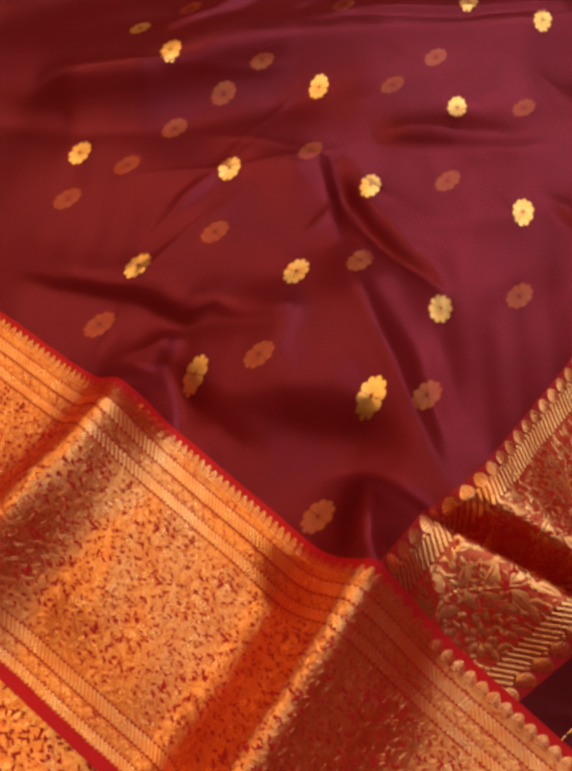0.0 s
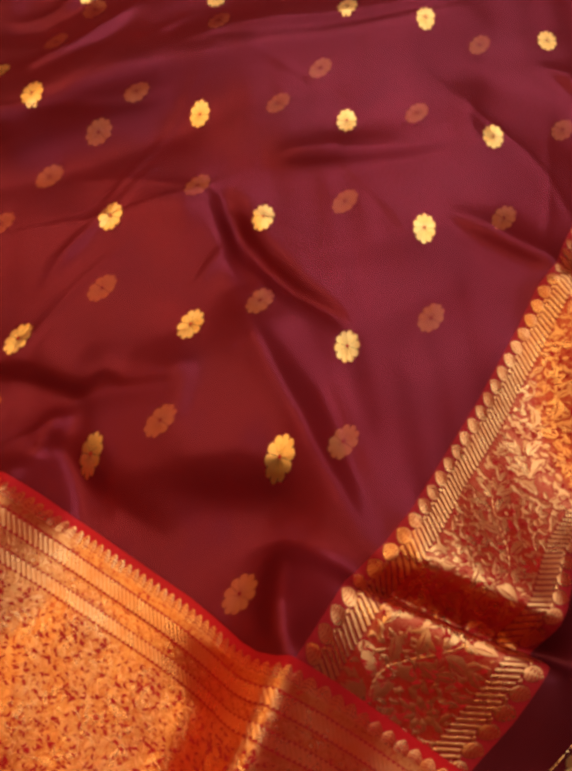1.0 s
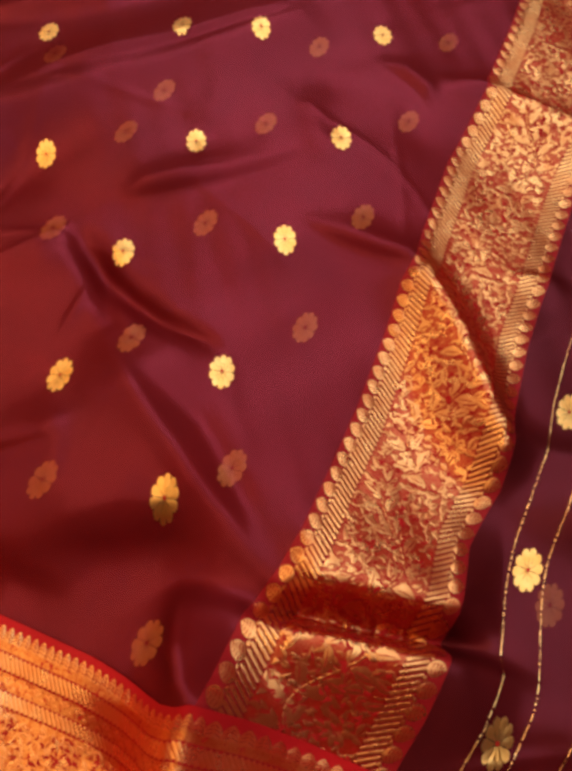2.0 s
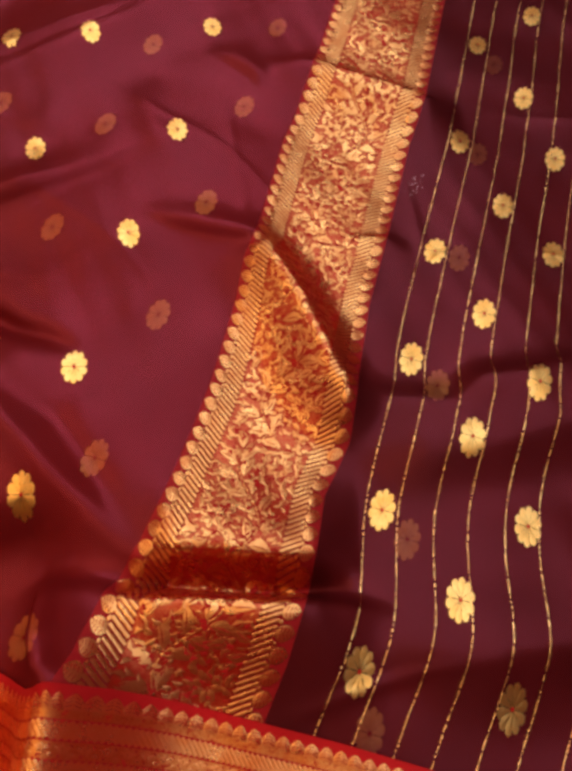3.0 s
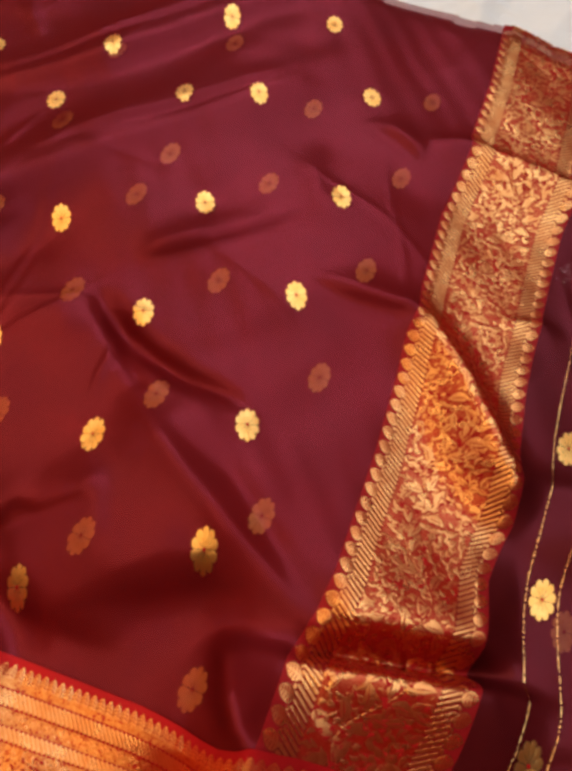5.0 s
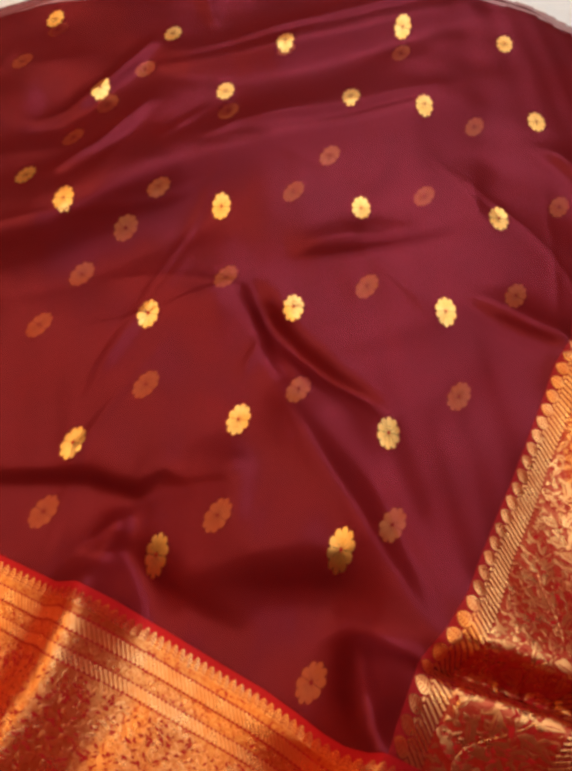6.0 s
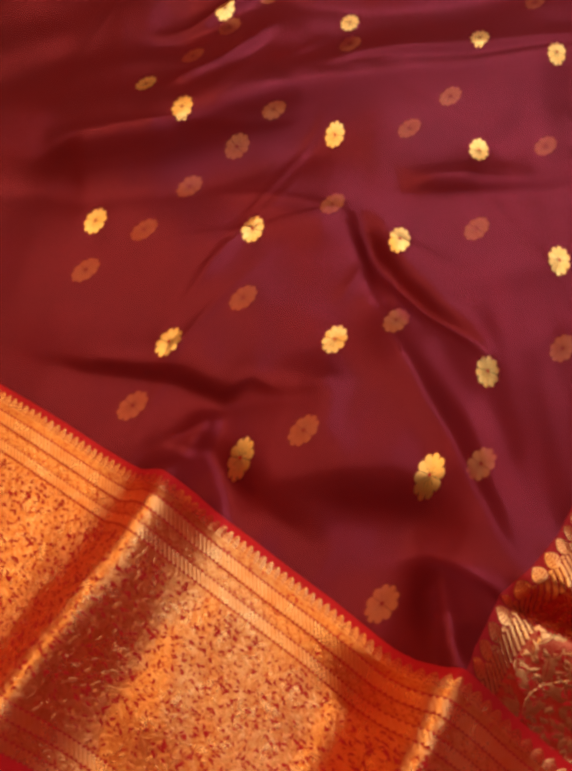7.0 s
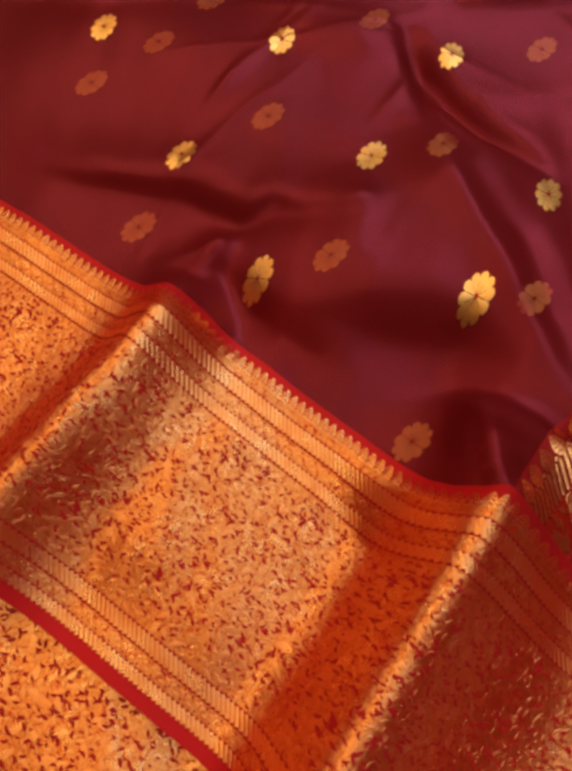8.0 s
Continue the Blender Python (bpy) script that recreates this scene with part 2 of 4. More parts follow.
# ---- the lie of the cloth ----
# Folds: crest line (x, y, height), reach to its left and right, roundness of the crest.
FOLDS = [
    ([(-0.217, 0.568, 0.052), (-0.150, 0.576, 0.056), (-0.089, 0.602, 0.048), (-0.002, 0.640, 0.032), (0.108, 0.663, 0.020), (0.201, 0.678, 0.014), (0.333, 0.694, 0.010)], 0.090, 0.028, 0.0015),  # far crest
    ([(-0.027, 0.832, 0.000), (0.033, 0.815, 0.012), (0.134, 0.810, 0.020), (0.236, 0.828, 0.018), (0.396, 0.852, 0.012)], 0.060, 0.020, 0.0015),  # top crest
    ([(-0.135, 0.865, 0.000), (-0.130, 0.806, -0.012), (-0.137, 0.747, -0.012), (-0.143, 0.694, 0.000)], 0.030, 0.030, 0.010),  # red hollow
    ([(0.082, 0.510, 0.000), (0.100, 0.509, 0.004), (0.126, 0.506, 0.008), (0.165, 0.504, 0.008), (0.233, 0.506, 0.006), (0.278, 0.511, 0.000)], 0.040, 0.004, 0.001),  # right crease
    ([(0.239, 0.431, 0.000), (0.279, 0.392, 0.008), (0.317, 0.356, 0.012)], 0.030, 0.008, 0.003),  # right crease two
    ([(0.046, 0.471, 0.003), (0.050, 0.426, 0.010), (0.057, 0.385, 0.011), (0.076, 0.350, 0.008), (0.106, 0.316, 0.000)], 0.007, 0.007, 0.002),  # star ridge mid
    ([(0.043, 0.475, -0.006), (0.049, 0.446, -0.015), (0.053, 0.410, -0.013), (0.056, 0.361, 0.000)], 0.007, 0.006, 0.002),  # star valley left
    ([(0.054, 0.471, -0.004), (0.059, 0.435, -0.014), (0.072, 0.400, -0.018), (0.096, 0.361, -0.016), (0.124, 0.329, -0.006), (0.135, 0.306, 0.000)], 0.006, 0.009, 0.002),  # star valley right
    ([(-0.070, 0.478, 0.000), (-0.031, 0.470, 0.008), (0.006, 0.463, 0.010), (0.045, 0.465, 0.005)], 0.030, 0.022, 0.006),  # star left swell
    ([(0.045, 0.367, 0.010), (0.057, 0.303, 0.028), (0.081, 0.235, 0.035), (0.101, 0.179, 0.034), (0.109, 0.141, 0.028)], 0.085, 0.046, 0.002),  # plane edge
    ([(-0.220, 0.474, 0.008), (-0.141, 0.435, 0.009), (-0.065, 0.408, 0.008), (-0.004, 0.380, 0.006)], 0.080, 0.060, 0.020),  # left red swell
    ([(-0.252, 0.579, -0.012), (-0.117, 0.578, -0.014), (-0.022, 0.578, -0.010), (0.067, 0.569, 0.000)], 0.035, 0.045, 0.008),  # far valley
    ([(-0.205, 0.337, 0.012), (-0.129, 0.327, 0.014), (-0.085, 0.301, 0.014), (-0.040, 0.295, 0.007), (0.004, 0.313, 0.005)], 0.060, 0.008, 0.002),  # near crease ridge
    ([(-0.201, 0.324, -0.003), (-0.129, 0.319, -0.006), (-0.088, 0.291, -0.006), (-0.033, 0.289, -0.003)], 0.010, 0.030, 0.004),  # near crease valley
    ([(-0.088, 0.282, 0.003), (-0.105, 0.268, 0.016), (-0.116, 0.251, 0.018), (-0.114, 0.235, 0.008)], 0.014, 0.014, 0.002),  # hook ridge
    ([(-0.116, 0.266, 0.000), (-0.111, 0.249, -0.016), (-0.083, 0.212, -0.016), (-0.046, 0.180, -0.008), (-0.018, 0.157, 0.000)], 0.012, 0.030, 0.004),  # hook valley
    ([(-0.107, 0.235, 0.004), (-0.058, 0.222, 0.026), (-0.001, 0.225, 0.036), (0.037, 0.225, 0.036), (0.065, 0.206, 0.030), (0.091, 0.179, 0.018)], 0.140, 0.040, 0.004),  # basin lip
    ([(-0.133, 0.226, 0.030), (-0.139, 0.201, 0.042), (-0.159, 0.170, 0.044), (-0.185, 0.139, 0.044), (-0.222, 0.092, 0.042), (-0.268, 0.032, 0.040), (-0.320, -0.035, 0.034)], 0.034, 0.024, 0.003),  # panel ridge one
    ([(0.054, 0.090, 0.050), (0.050, 0.076, 0.064), (0.020, 0.033, 0.062), (-0.010, -0.008, 0.060), (-0.042, -0.052, 0.058), (-0.073, -0.091, 0.056)], 0.050, 0.030, 0.003),  # panel ridge two
    ([(0.061, 0.152, 0.006), (0.054, 0.137, 0.030), (0.046, 0.110, 0.044), (0.046, 0.090, 0.052)], 0.020, 0.011, 0.0015),  # pinch ridge
    ([(0.114, 0.209, 0.008), (0.118, 0.168, 0.016), (0.110, 0.142, 0.014), (0.095, 0.131, 0.010)], 0.020, 0.020, 0.005),  # pinch side
    ([(0.086, 0.119, 0.030), (0.101, 0.105, 0.040), (0.119, 0.094, 0.044), (0.152, 0.077, 0.044), (0.186, 0.057, 0.044), (0.212, 0.044, 0.038), (0.257, 0.012, 0.008)], 0.009, 0.060, 0.002),  # band big roll
    ([(-0.080, 0.141, 0.000), (-0.095, 0.125, 0.006), (-0.132, 0.103, 0.007), (-0.151, 0.060, 0.007), (-0.175, 0.031, 0.003)], 0.028, 0.022, 0.004),  # panel swell
    ([(-0.009, 0.064, 0.000), (-0.028, 0.039, 0.006), (-0.046, 0.010, 0.006), (-0.084, -0.030, 0.004)], 0.022, 0.022, 0.004),  # panel swell two
    ([(0.102, 0.124, 0.010), (0.119, 0.125, 0.030), (0.141, 0.122, 0.038), (0.185, 0.097, 0.038), (0.226, 0.074, 0.034), (0.259, 0.057, 0.004)], 0.070, 0.020, 0.0015),  # band roll upper
    ([(0.314, 0.359, 0.014), (0.322, 0.333, 0.026), (0.321, 0.265, 0.034), (0.313, 0.206, 0.036), (0.311, 0.170, 0.031), (0.337, 0.153, 0.005)], 0.016, 0.036, 0.002),  # band diagonal
    ([(0.469, 0.528, 0.016), (0.504, 0.482, 0.023), (0.555, 0.426, 0.023), (0.591, 0.409, 0.000)], 0.013, 0.035, 0.002),  # band far fold
    ([(0.391, 0.319, 0.000), (0.416, 0.307, 0.005), (0.433, 0.298, 0.005)], 0.006, 0.015, 0.002),  # band small
    ([(0.318, 0.177, 0.014), (0.345, 0.152, 0.012), (0.388, 0.124, 0.018), (0.419, 0.130, 0.022), (0.447, 0.117, 0.022), (0.502, 0.105, 0.016)], 0.014, 0.050, 0.004),  # stripe fold
    ([(0.296, 0.132, 0.004), (0.346, 0.109, 0.018), (0.399, 0.089, 0.020), (0.476, 0.071, 0.018)], 0.030, 0.028, 0.004),  # stripe slope
    ([(0.203, 0.016, 0.000), (0.249, -0.000, 0.014), (0.309, -0.035, 0.022), (0.368, -0.061, 0.022)], 0.060, 0.028, 0.004),  # stripe fold low
    ([(0.101, 0.114, -0.004), (0.125, 0.108, -0.028), (0.162, 0.086, -0.034), (0.189, 0.070, -0.034), (0.217, 0.056, -0.026), (0.242, 0.043, 0.000)], 0.012, 0.005, 0.001),  # groove between the band rolls
    ([(0.010, 0.085, 0.000), (-0.010, 0.054, -0.020), (-0.041, 0.014, -0.022), (-0.071, -0.027, -0.022), (-0.108, -0.072, -0.020)], 0.017, 0.034, 0.004),  # hollow before panel ridge two
    ([(0.387, 0.607, 0.000), (0.407, 0.578, 0.006), (0.418, 0.544, 0.008), (0.414, 0.514, 0.000)], 0.016, 0.005, 0.0015),  # hooked crease by the band
    ([(0.077, 0.871, 0.000), (0.076, 0.900, 0.006), (0.074, 0.943, 0.004)], 0.012, 0.005, 0.0015),  # far upright crease
    ([(0.106, 0.526, 0.000), (0.188, 0.523, 0.004), (0.248, 0.515, 0.000)], 0.012, 0.004, 0.001),  # crease beside the far one
]
# Narrow creases that ride on top of the folds, in the same terms.
CREASES = [
    ([(0.060, 0.152, 0.002), (0.054, 0.130, 0.016), (0.050, 0.108, 0.018), (0.048, 0.092, 0.008)], 0.026, 0.009, 0.001),  # lip of the pinch
    ([(-0.150, 0.759, 0.004), (-0.105, 0.774, 0.010), (-0.057, 0.812, 0.010), (-0.011, 0.864, 0.005)], 0.012, 0.008, 0.001),  # thin fold a
    ([(-0.127, 0.649, 0.005), (-0.093, 0.674, 0.008), (-0.052, 0.720, 0.007), (-0.024, 0.755, 0.002)], 0.010, 0.007, 0.001),  # thin fold b
    ([(-0.125, 0.385, 0.000), (-0.098, 0.426, 0.002), (-0.073, 0.459, 0.002), (-0.025, 0.513, 0.001), (-0.003, 0.552, 0.000)], 0.006, 0.004, 0.001),  # thin crease c
    ([(0.012, 0.371, 0.000), (0.036, 0.407, 0.002), (0.054, 0.437, 0.001)], 0.006, 0.005, 0.001),  # thin crease d
    ([(0.070, 0.682, 0.000), (0.013, 0.599, 0.0014), (-0.048, 0.508, 0.0014), (-0.098, 0.436, 0.000)], 0.003, 0.002, 0.0008),  # pressed line long
    ([(0.048, 0.746, 0.000), (0.008, 0.707, 0.003), (-0.027, 0.675, 0.000)], 0.004, 0.003, 0.0008),  # pressed line far
    ([(-0.073, 0.465, 0.000), (-0.101, 0.428, 0.0022), (-0.129, 0.381, 0.000)], 0.003, 0.002, 0.0008),  # pressed line left
    ([(0.043, 0.418, 0.000), (0.022, 0.392, 0.0022), (0.007, 0.371, 0.000)], 0.003, 0.002, 0.0008),  # pressed line under the star
    ([(0.044, 0.371, 0.001), (0.051, 0.330, 0.004), (0.066, 0.278, 0.005), (0.083, 0.221, 0.005), (0.101, 0.180, 0.004), (0.112, 0.135, 0.000)], 0.008, 0.012, 0.001),  # line from the star to the pinch
    ([(0.067, 0.323, 0.000), (0.099, 0.256, -0.006), (0.112, 0.193, -0.007), (0.120, 0.141, -0.003)], 0.012, 0.009, 0.003),  # hollow beside that line
    ([(0.239, 0.430, 0.000), (0.264, 0.398, 0.005), (0.290, 0.375, 0.006), (0.315, 0.357, 0.004)], 0.016, 0.004, 0.001),  # crease running into the band
    ([(0.089, 0.512, 0.001), (0.114, 0.513, 0.006), (0.149, 0.511, 0.006), (0.180, 0.510, 0.003), (0.240, 0.512, 0.000)], 0.020, 0.004, 0.001),  # sharp crease on the far swell
    ([(-0.190, 0.336, 0.003), (-0.123, 0.317, 0.005), (-0.090, 0.299, 0.006), (-0.065, 0.307, 0.006), (-0.049, 0.294, 0.005), (-0.012, 0.288, 0.004), (0.004, 0.300, 0.000)], 0.022, 0.004, 0.001),  # broken near crease
    ([(0.038, 0.838, 0.002), (0.143, 0.849, 0.005), (0.249, 0.864, 0.005), (0.357, 0.877, 0.004)], 0.030, 0.003, 0.0008),  # far lapped edge
    ([(0.020, 0.672, 0.000), (0.071, 0.689, 0.004), (0.150, 0.694, 0.005), (0.221, 0.700, 0.005), (0.308, 0.707, 0.004)], 0.030, 0.003, 0.0008),  # middle lapped edge
    ([(0.070, 0.400, 0.000), (0.130, 0.395, 0.004), (0.190, 0.400, 0.003), (0.240, 0.410, 0.000)], 0.030, 0.010, 0.003),  # soft swell right of the star
    ([(0.150, 0.300, 0.000), (0.190, 0.330, 0.003), (0.240, 0.350, 0.000)], 0.012, 0.020, 0.003),  # soft swell by the band
    ([(-0.010, 0.330, 0.000), (-0.002, 0.290, 0.004), (-0.012, 0.250, 0.003), (-0.020, 0.220, 0.000)], 0.008, 0.020, 0.002),  # fold down to the basin
    ([(-0.060, 0.205, 0.000), (0.000, 0.190, -0.012), (0.050, 0.180, -0.012), (0.080, 0.160, 0.000)], 0.014, 0.040, 0.004),  # floor of the basin
    ([(0.330, 0.600, 0.000), (0.300, 0.560, 0.004), (0.290, 0.520, 0.003), (0.295, 0.480, 0.000)], 0.010, 0.018, 0.002),  # far soft fold
    ([(0.220, 0.620, 0.000), (0.200, 0.590, 0.003), (0.190, 0.560, 0.000)], 0.010, 0.014, 0.002),  # far short fold
]


U = np.array([0.690, 0.724])
V = np.array([0.724, -0.690])
U, V = U / np.linalg.norm(U), V / np.linalg.norm(V)


# Height of the lie without its folds: (x, y, z) here and there, evened out between.
BASE = [(0.13, 0.30, 0.006), (0.0, 0.36, 0.020), (-0.14, 0.36, 0.014), (0.05, 0.20, 0.016), (0.06, 0.45, 0.020), (0.20, 0.55, 0.026), (0.0, 0.60, 0.020),
        (-0.2, 0.50, 0.020), (-0.05, 0.48, 0.022), (0.31, 0.50, 0.020), (0.47, 0.53, 0.016), (0.45, 0.26, 0.002), (0.29, 0.08, 0.002), (0.38, 0.17, 0.010),
        (0.51, 0.39, 0.002), (0.22, 0.12, 0.012), (0.16, 0.20, 0.012), (-0.08, 0.13, 0.011), (-0.15, 0.05, 0.010), (0.1, 0.0, 0.010), (0.22, 0.0, 0.006),
        (0.1, 0.8, 0.024), (-0.15, 0.8, 0.024), (0.3, 0.75, 0.022), (0.6, 0.3, 0.0), (0.4, -0.05, 0.0)]


def base_height(x, y):
    total, weight = 0.018 * 1e-4, 1e-4
    for bx, by, bz in BASE:
        w = np.exp(-((x - bx) ** 2 + (y - by) ** 2) / (2 * 0.085 ** 2))
        total, weight = total + w * bz, weight + w
    return total / weight


def fold_height(x, y, pts, wl, wr, e):
    best = np.full(x.shape, 1e9)
    side, height, weight = np.zeros(x.shape), np.zeros(x.shape), np.zeros(x.shape)
    for (x0, y0, h0), (x1, y1, h1) in zip(pts, pts[1:]):
        dx, dy = x1 - x0, y1 - y0
        k = np.clip(((x - x0) * dx + (y - y0) * dy) / (dx * dx + dy * dy), 0, 1)
        px, py = x - x0 - k * dx, y - y0 - k * dy
        d = np.sqrt(px * px + py * py + 1e-9)
        w = (d + 0.0004) ** -6.0
        side += w * np.tanh((dx * py - dy * px) / math.hypot(dx, dy) / (0.35 * d + 0.0008))
        height += w * (h0 + k * (h1 - h0))
        weight += w
        best = np.minimum(best, d)
    # the two reaches run into one another across the crest line
    w = wr + (wl - wr) * (0.5 + 0.5 * side / weight)
    r = (np.sqrt(best ** 2 + e * e) - e) / w
    return height / weight * np.exp(-r ** 1.5)


def ripple(x, y):
    """The soft unevenness of a sheet thrown down by hand, and the fine creases of stiff silk."""
    z = 0.0035 * np.sin(11 * x + 3 * np.sin(6 * y)) * np.sin(9 * y - 2 * x + 1.1)
    z += 0.0028 * np.sin(31 * x - 17 * y + 2 * np.sin(13 * y)) * np.sin(23 * y + 9 * x)
    z += 0.0005 * np.sin(83 * x + 41 * y) * np.sin(57 * y - 66 * x + 3 * np.sin(19 * x))
    plain_part = np.clip(-border_w(x, y) / 0.03, 0, 1) * np.clip(np.abs(x * V[0] + y * V[1] - 0.048) / 0.03 - 1.6, 0, 1)
    for turn, pitch, warp, phase in ((0.25, 21.0, 0.018, 0.4), (1.15, 17.0, 0.022, 2.1), (1.9, 25.0, 0.015, 4.0), (2.6, 19.0, 0.020, 1.2)):
        c, s = math.cos(turn), math.sin(turn)
        u, v = x * c + y * s, y * c - x * s
        line = np.exp(-(np.sin(pitch * (u + warp * np.sin(13 * v + phase)) + phase) / 0.07) ** 2)
        where = np.clip(np.sin(9 * v + 3 * phase) * np.sin(7 * u + 5 * phase) - 0.25, 0, 1)
        z = z + 0.0024 * line * where * plain_part
    return z


def lift_of_folds(x, y):
    up, down = np.zeros(x.shape), np.zeros(x.shape)
    for pts, wl, wr, e in FOLDS:
        h = fold_height(x, y, pts, wl, wr, e)
        up, down = up + np.maximum(h, 0) ** 3, down + np.minimum(h, 0)
    thin = sum(fold_height(x, y, *crease) for crease in CREASES)
    return np.cbrt(up) + down + thin + ripple(x, y)


BED_TOP = -0.034


def settle(x, y, z):
    """Let the cloth sink to the bed at its far edge."""
    k = np.clip(far_gap(x, y) / 0.08, 0, 1)
    k = k * k * (3 - 2 * k)
    z = BED_TOP + 0.010 + (z - BED_TOP - 0.010) * (0.35 + 0.65 * k)
    floor = BED_TOP + 0.012
    return floor + np.log1p(np.exp(np.clip((z - floor) / 0.004, -30, 30))) * 0.004


def lie(x, y):
    x, y = np.asarray(x, float), np.asarray(y, float)
    return settle(x, y, base_height(x, y) + lift_of_folds(x, y))


def lie_under(x, y):
    x, y = np.asarray(x, float), np.asarray(y, float)
    b, f = base_height(x, y), lift_of_folds(x, y)
    return settle(x, y, np.minimum(b + 0.4 * f - 0.007, b + f - 0.004)) - 0.004


def far_gap(x, y):
    """How far a place lies inside the saree's far edge."""
    a, b = x * U[0] + y * U[1], x * V[0] + y * V[1]
    edge = np.interp(b, [-1.0, -0.866, -0.80, -0.63, -0.37, -0.204, -0.086, -0.02, 0.04, 0.104, 0.16, 0.25, 0.6], [0.50, 0.588, 0.69, 0.86, 1.0, 0.995, 0.981, 1.0, 0.967, 0.964, 1.0, 1.02, 1.02])
    return edge + 0.004 * np.sin(45 * b) - a


def xy(a, b):
    a, b = np.asarray(a, float), np.asarray(b, float)
    return a * U[0] + b * V[0], a * U[1] + b * V[1]


def on_cloth(a, b, lift=0.0, shape=lie):
    x, y = xy(a, b)
    return np.stack([x, y, shape(x, y) + lift], -1)


def sheet(name, a0, a1, b0, b1, step, lift, mt, parent, inside, label="", shape=lie):
    """A cloth between b0(a) and b1(a), on the folds."""
    na, nb = int((a1 - a0) / step) + 1, max(2, int((max(b1(a0), b1(a1)) - min(b0(a0), b0(a1))) / step) + 1)
    a = np.linspace(a0, a1, na)[:, None] + np.zeros((1, nb))
    k = np.linspace(0, 1, nb)[None, :]
    b = b0(a) * (1 - k) + b1(a) * k
    x, y = xy(a, b)
    v = np.stack([x, y, shape(x, y) + lift], -1).reshape(-1, 3)
    ok = inside(x, y)
    i = np.arange(na * nb).reshape(na, nb)
    quads = np.stack([i[:-1, :-1], i[:-1, 1:], i[1:, 1:], i[1:, :-1]], -1).reshape(-1, 4)
    quads = quads[ok.reshape(-1)[quads].all(1)]
    used = np.unique(quads)
    remap = np.zeros(na * nb, int)
    remap[used] = np.arange(len(used))
    return finish(name, v[used], remap[quads], mt, parent, label=label)


def wave_line(points):
    xs, ys = [p[0] for p in points], [p[1] for p in points]
    return lambda a: np.interp(a, xs, ys)


BAND_LEFT = wave_line([(-0.2, -0.012), (0.097, -0.0127), (0.149, -0.0140), (0.185, -0.006), (0.215, -0.003), (0.286, -0.004), (0.325, -0.0045), (0.408, -0.0095),
                       (0.447, -0.014), (0.478, -0.0115), (0.51, -0.0155), (0.607, -0.022), (0.698, -0.016), (0.73, -0.021), (0.825, -0.022), (0.96, -0.032), (1.2, -0.032)])
BAND_RIGHT = wave_line([(-0.2, 0.108), (0.103, 0.109), (0.138, 0.114), (0.177, 0.116), (0.215, 0.114), (0.257, 0.1095), (0.306, 0.118), (0.359, 0.112),
                        (0.438, 0.105), (0.526, 0.1047), (0.636, 0.1027), (0.695, 0.107), (0.9, 0.098), (1.2, 0.098)])

# The lower border: s runs along its upper edge, w away from it.
P = np.array([0.797, -0.604])
Q = np.array([-0.604, -0.797])
BORDER_O = np.array([0.035, 0.091])


def border_edge(s):
    return np.interp(s, [-0.6, -0.318, -0.279, -0.237, -0.220, -0.19, -0.148, -0.105, -0.06, -0.034, -0.011, 0.002, 0.014, 0.022, 0.053, 0.085, 0.127, 0.2, 0.265, 0.331, 0.7],
                     [0.02, 0.0035, 0.0025, 0.0015, -0.005, -0.0055, -0.0035, -0.001, 0.0015, 0.005, 0.009, 0.0095, 0.0065, 0.002, 0.001, 0.0024, 0.0052, 0.0102, 0.0165, 0.021, 0.06])


def border_xy(s, w):
    s, w = np.asarray(s, float), np.asarray(w, float)
    w = w + border_edge(s) * np.clip(1 - w / 0.10, 0, 1)
    return BORDER_O[0] + s * P[0] + w * Q[0], BORDER_O[1] + s * P[1] + w * Q[1]


def border_w(x, y):
    dx, dy = x - BORDER_O[0], y - BORDER_O[1]
    return dx * Q[0] + dy * Q[1] - border_edge(dx * P[0] + dy * P[1])


def on_border(s, w, lift=0.0):
    x, y = border_xy(s, w)
    return np.stack([x, y, lie(x, y) + 0.003 + lift], -1)


# ---- the room ----
FLOOR_Z = -0.55


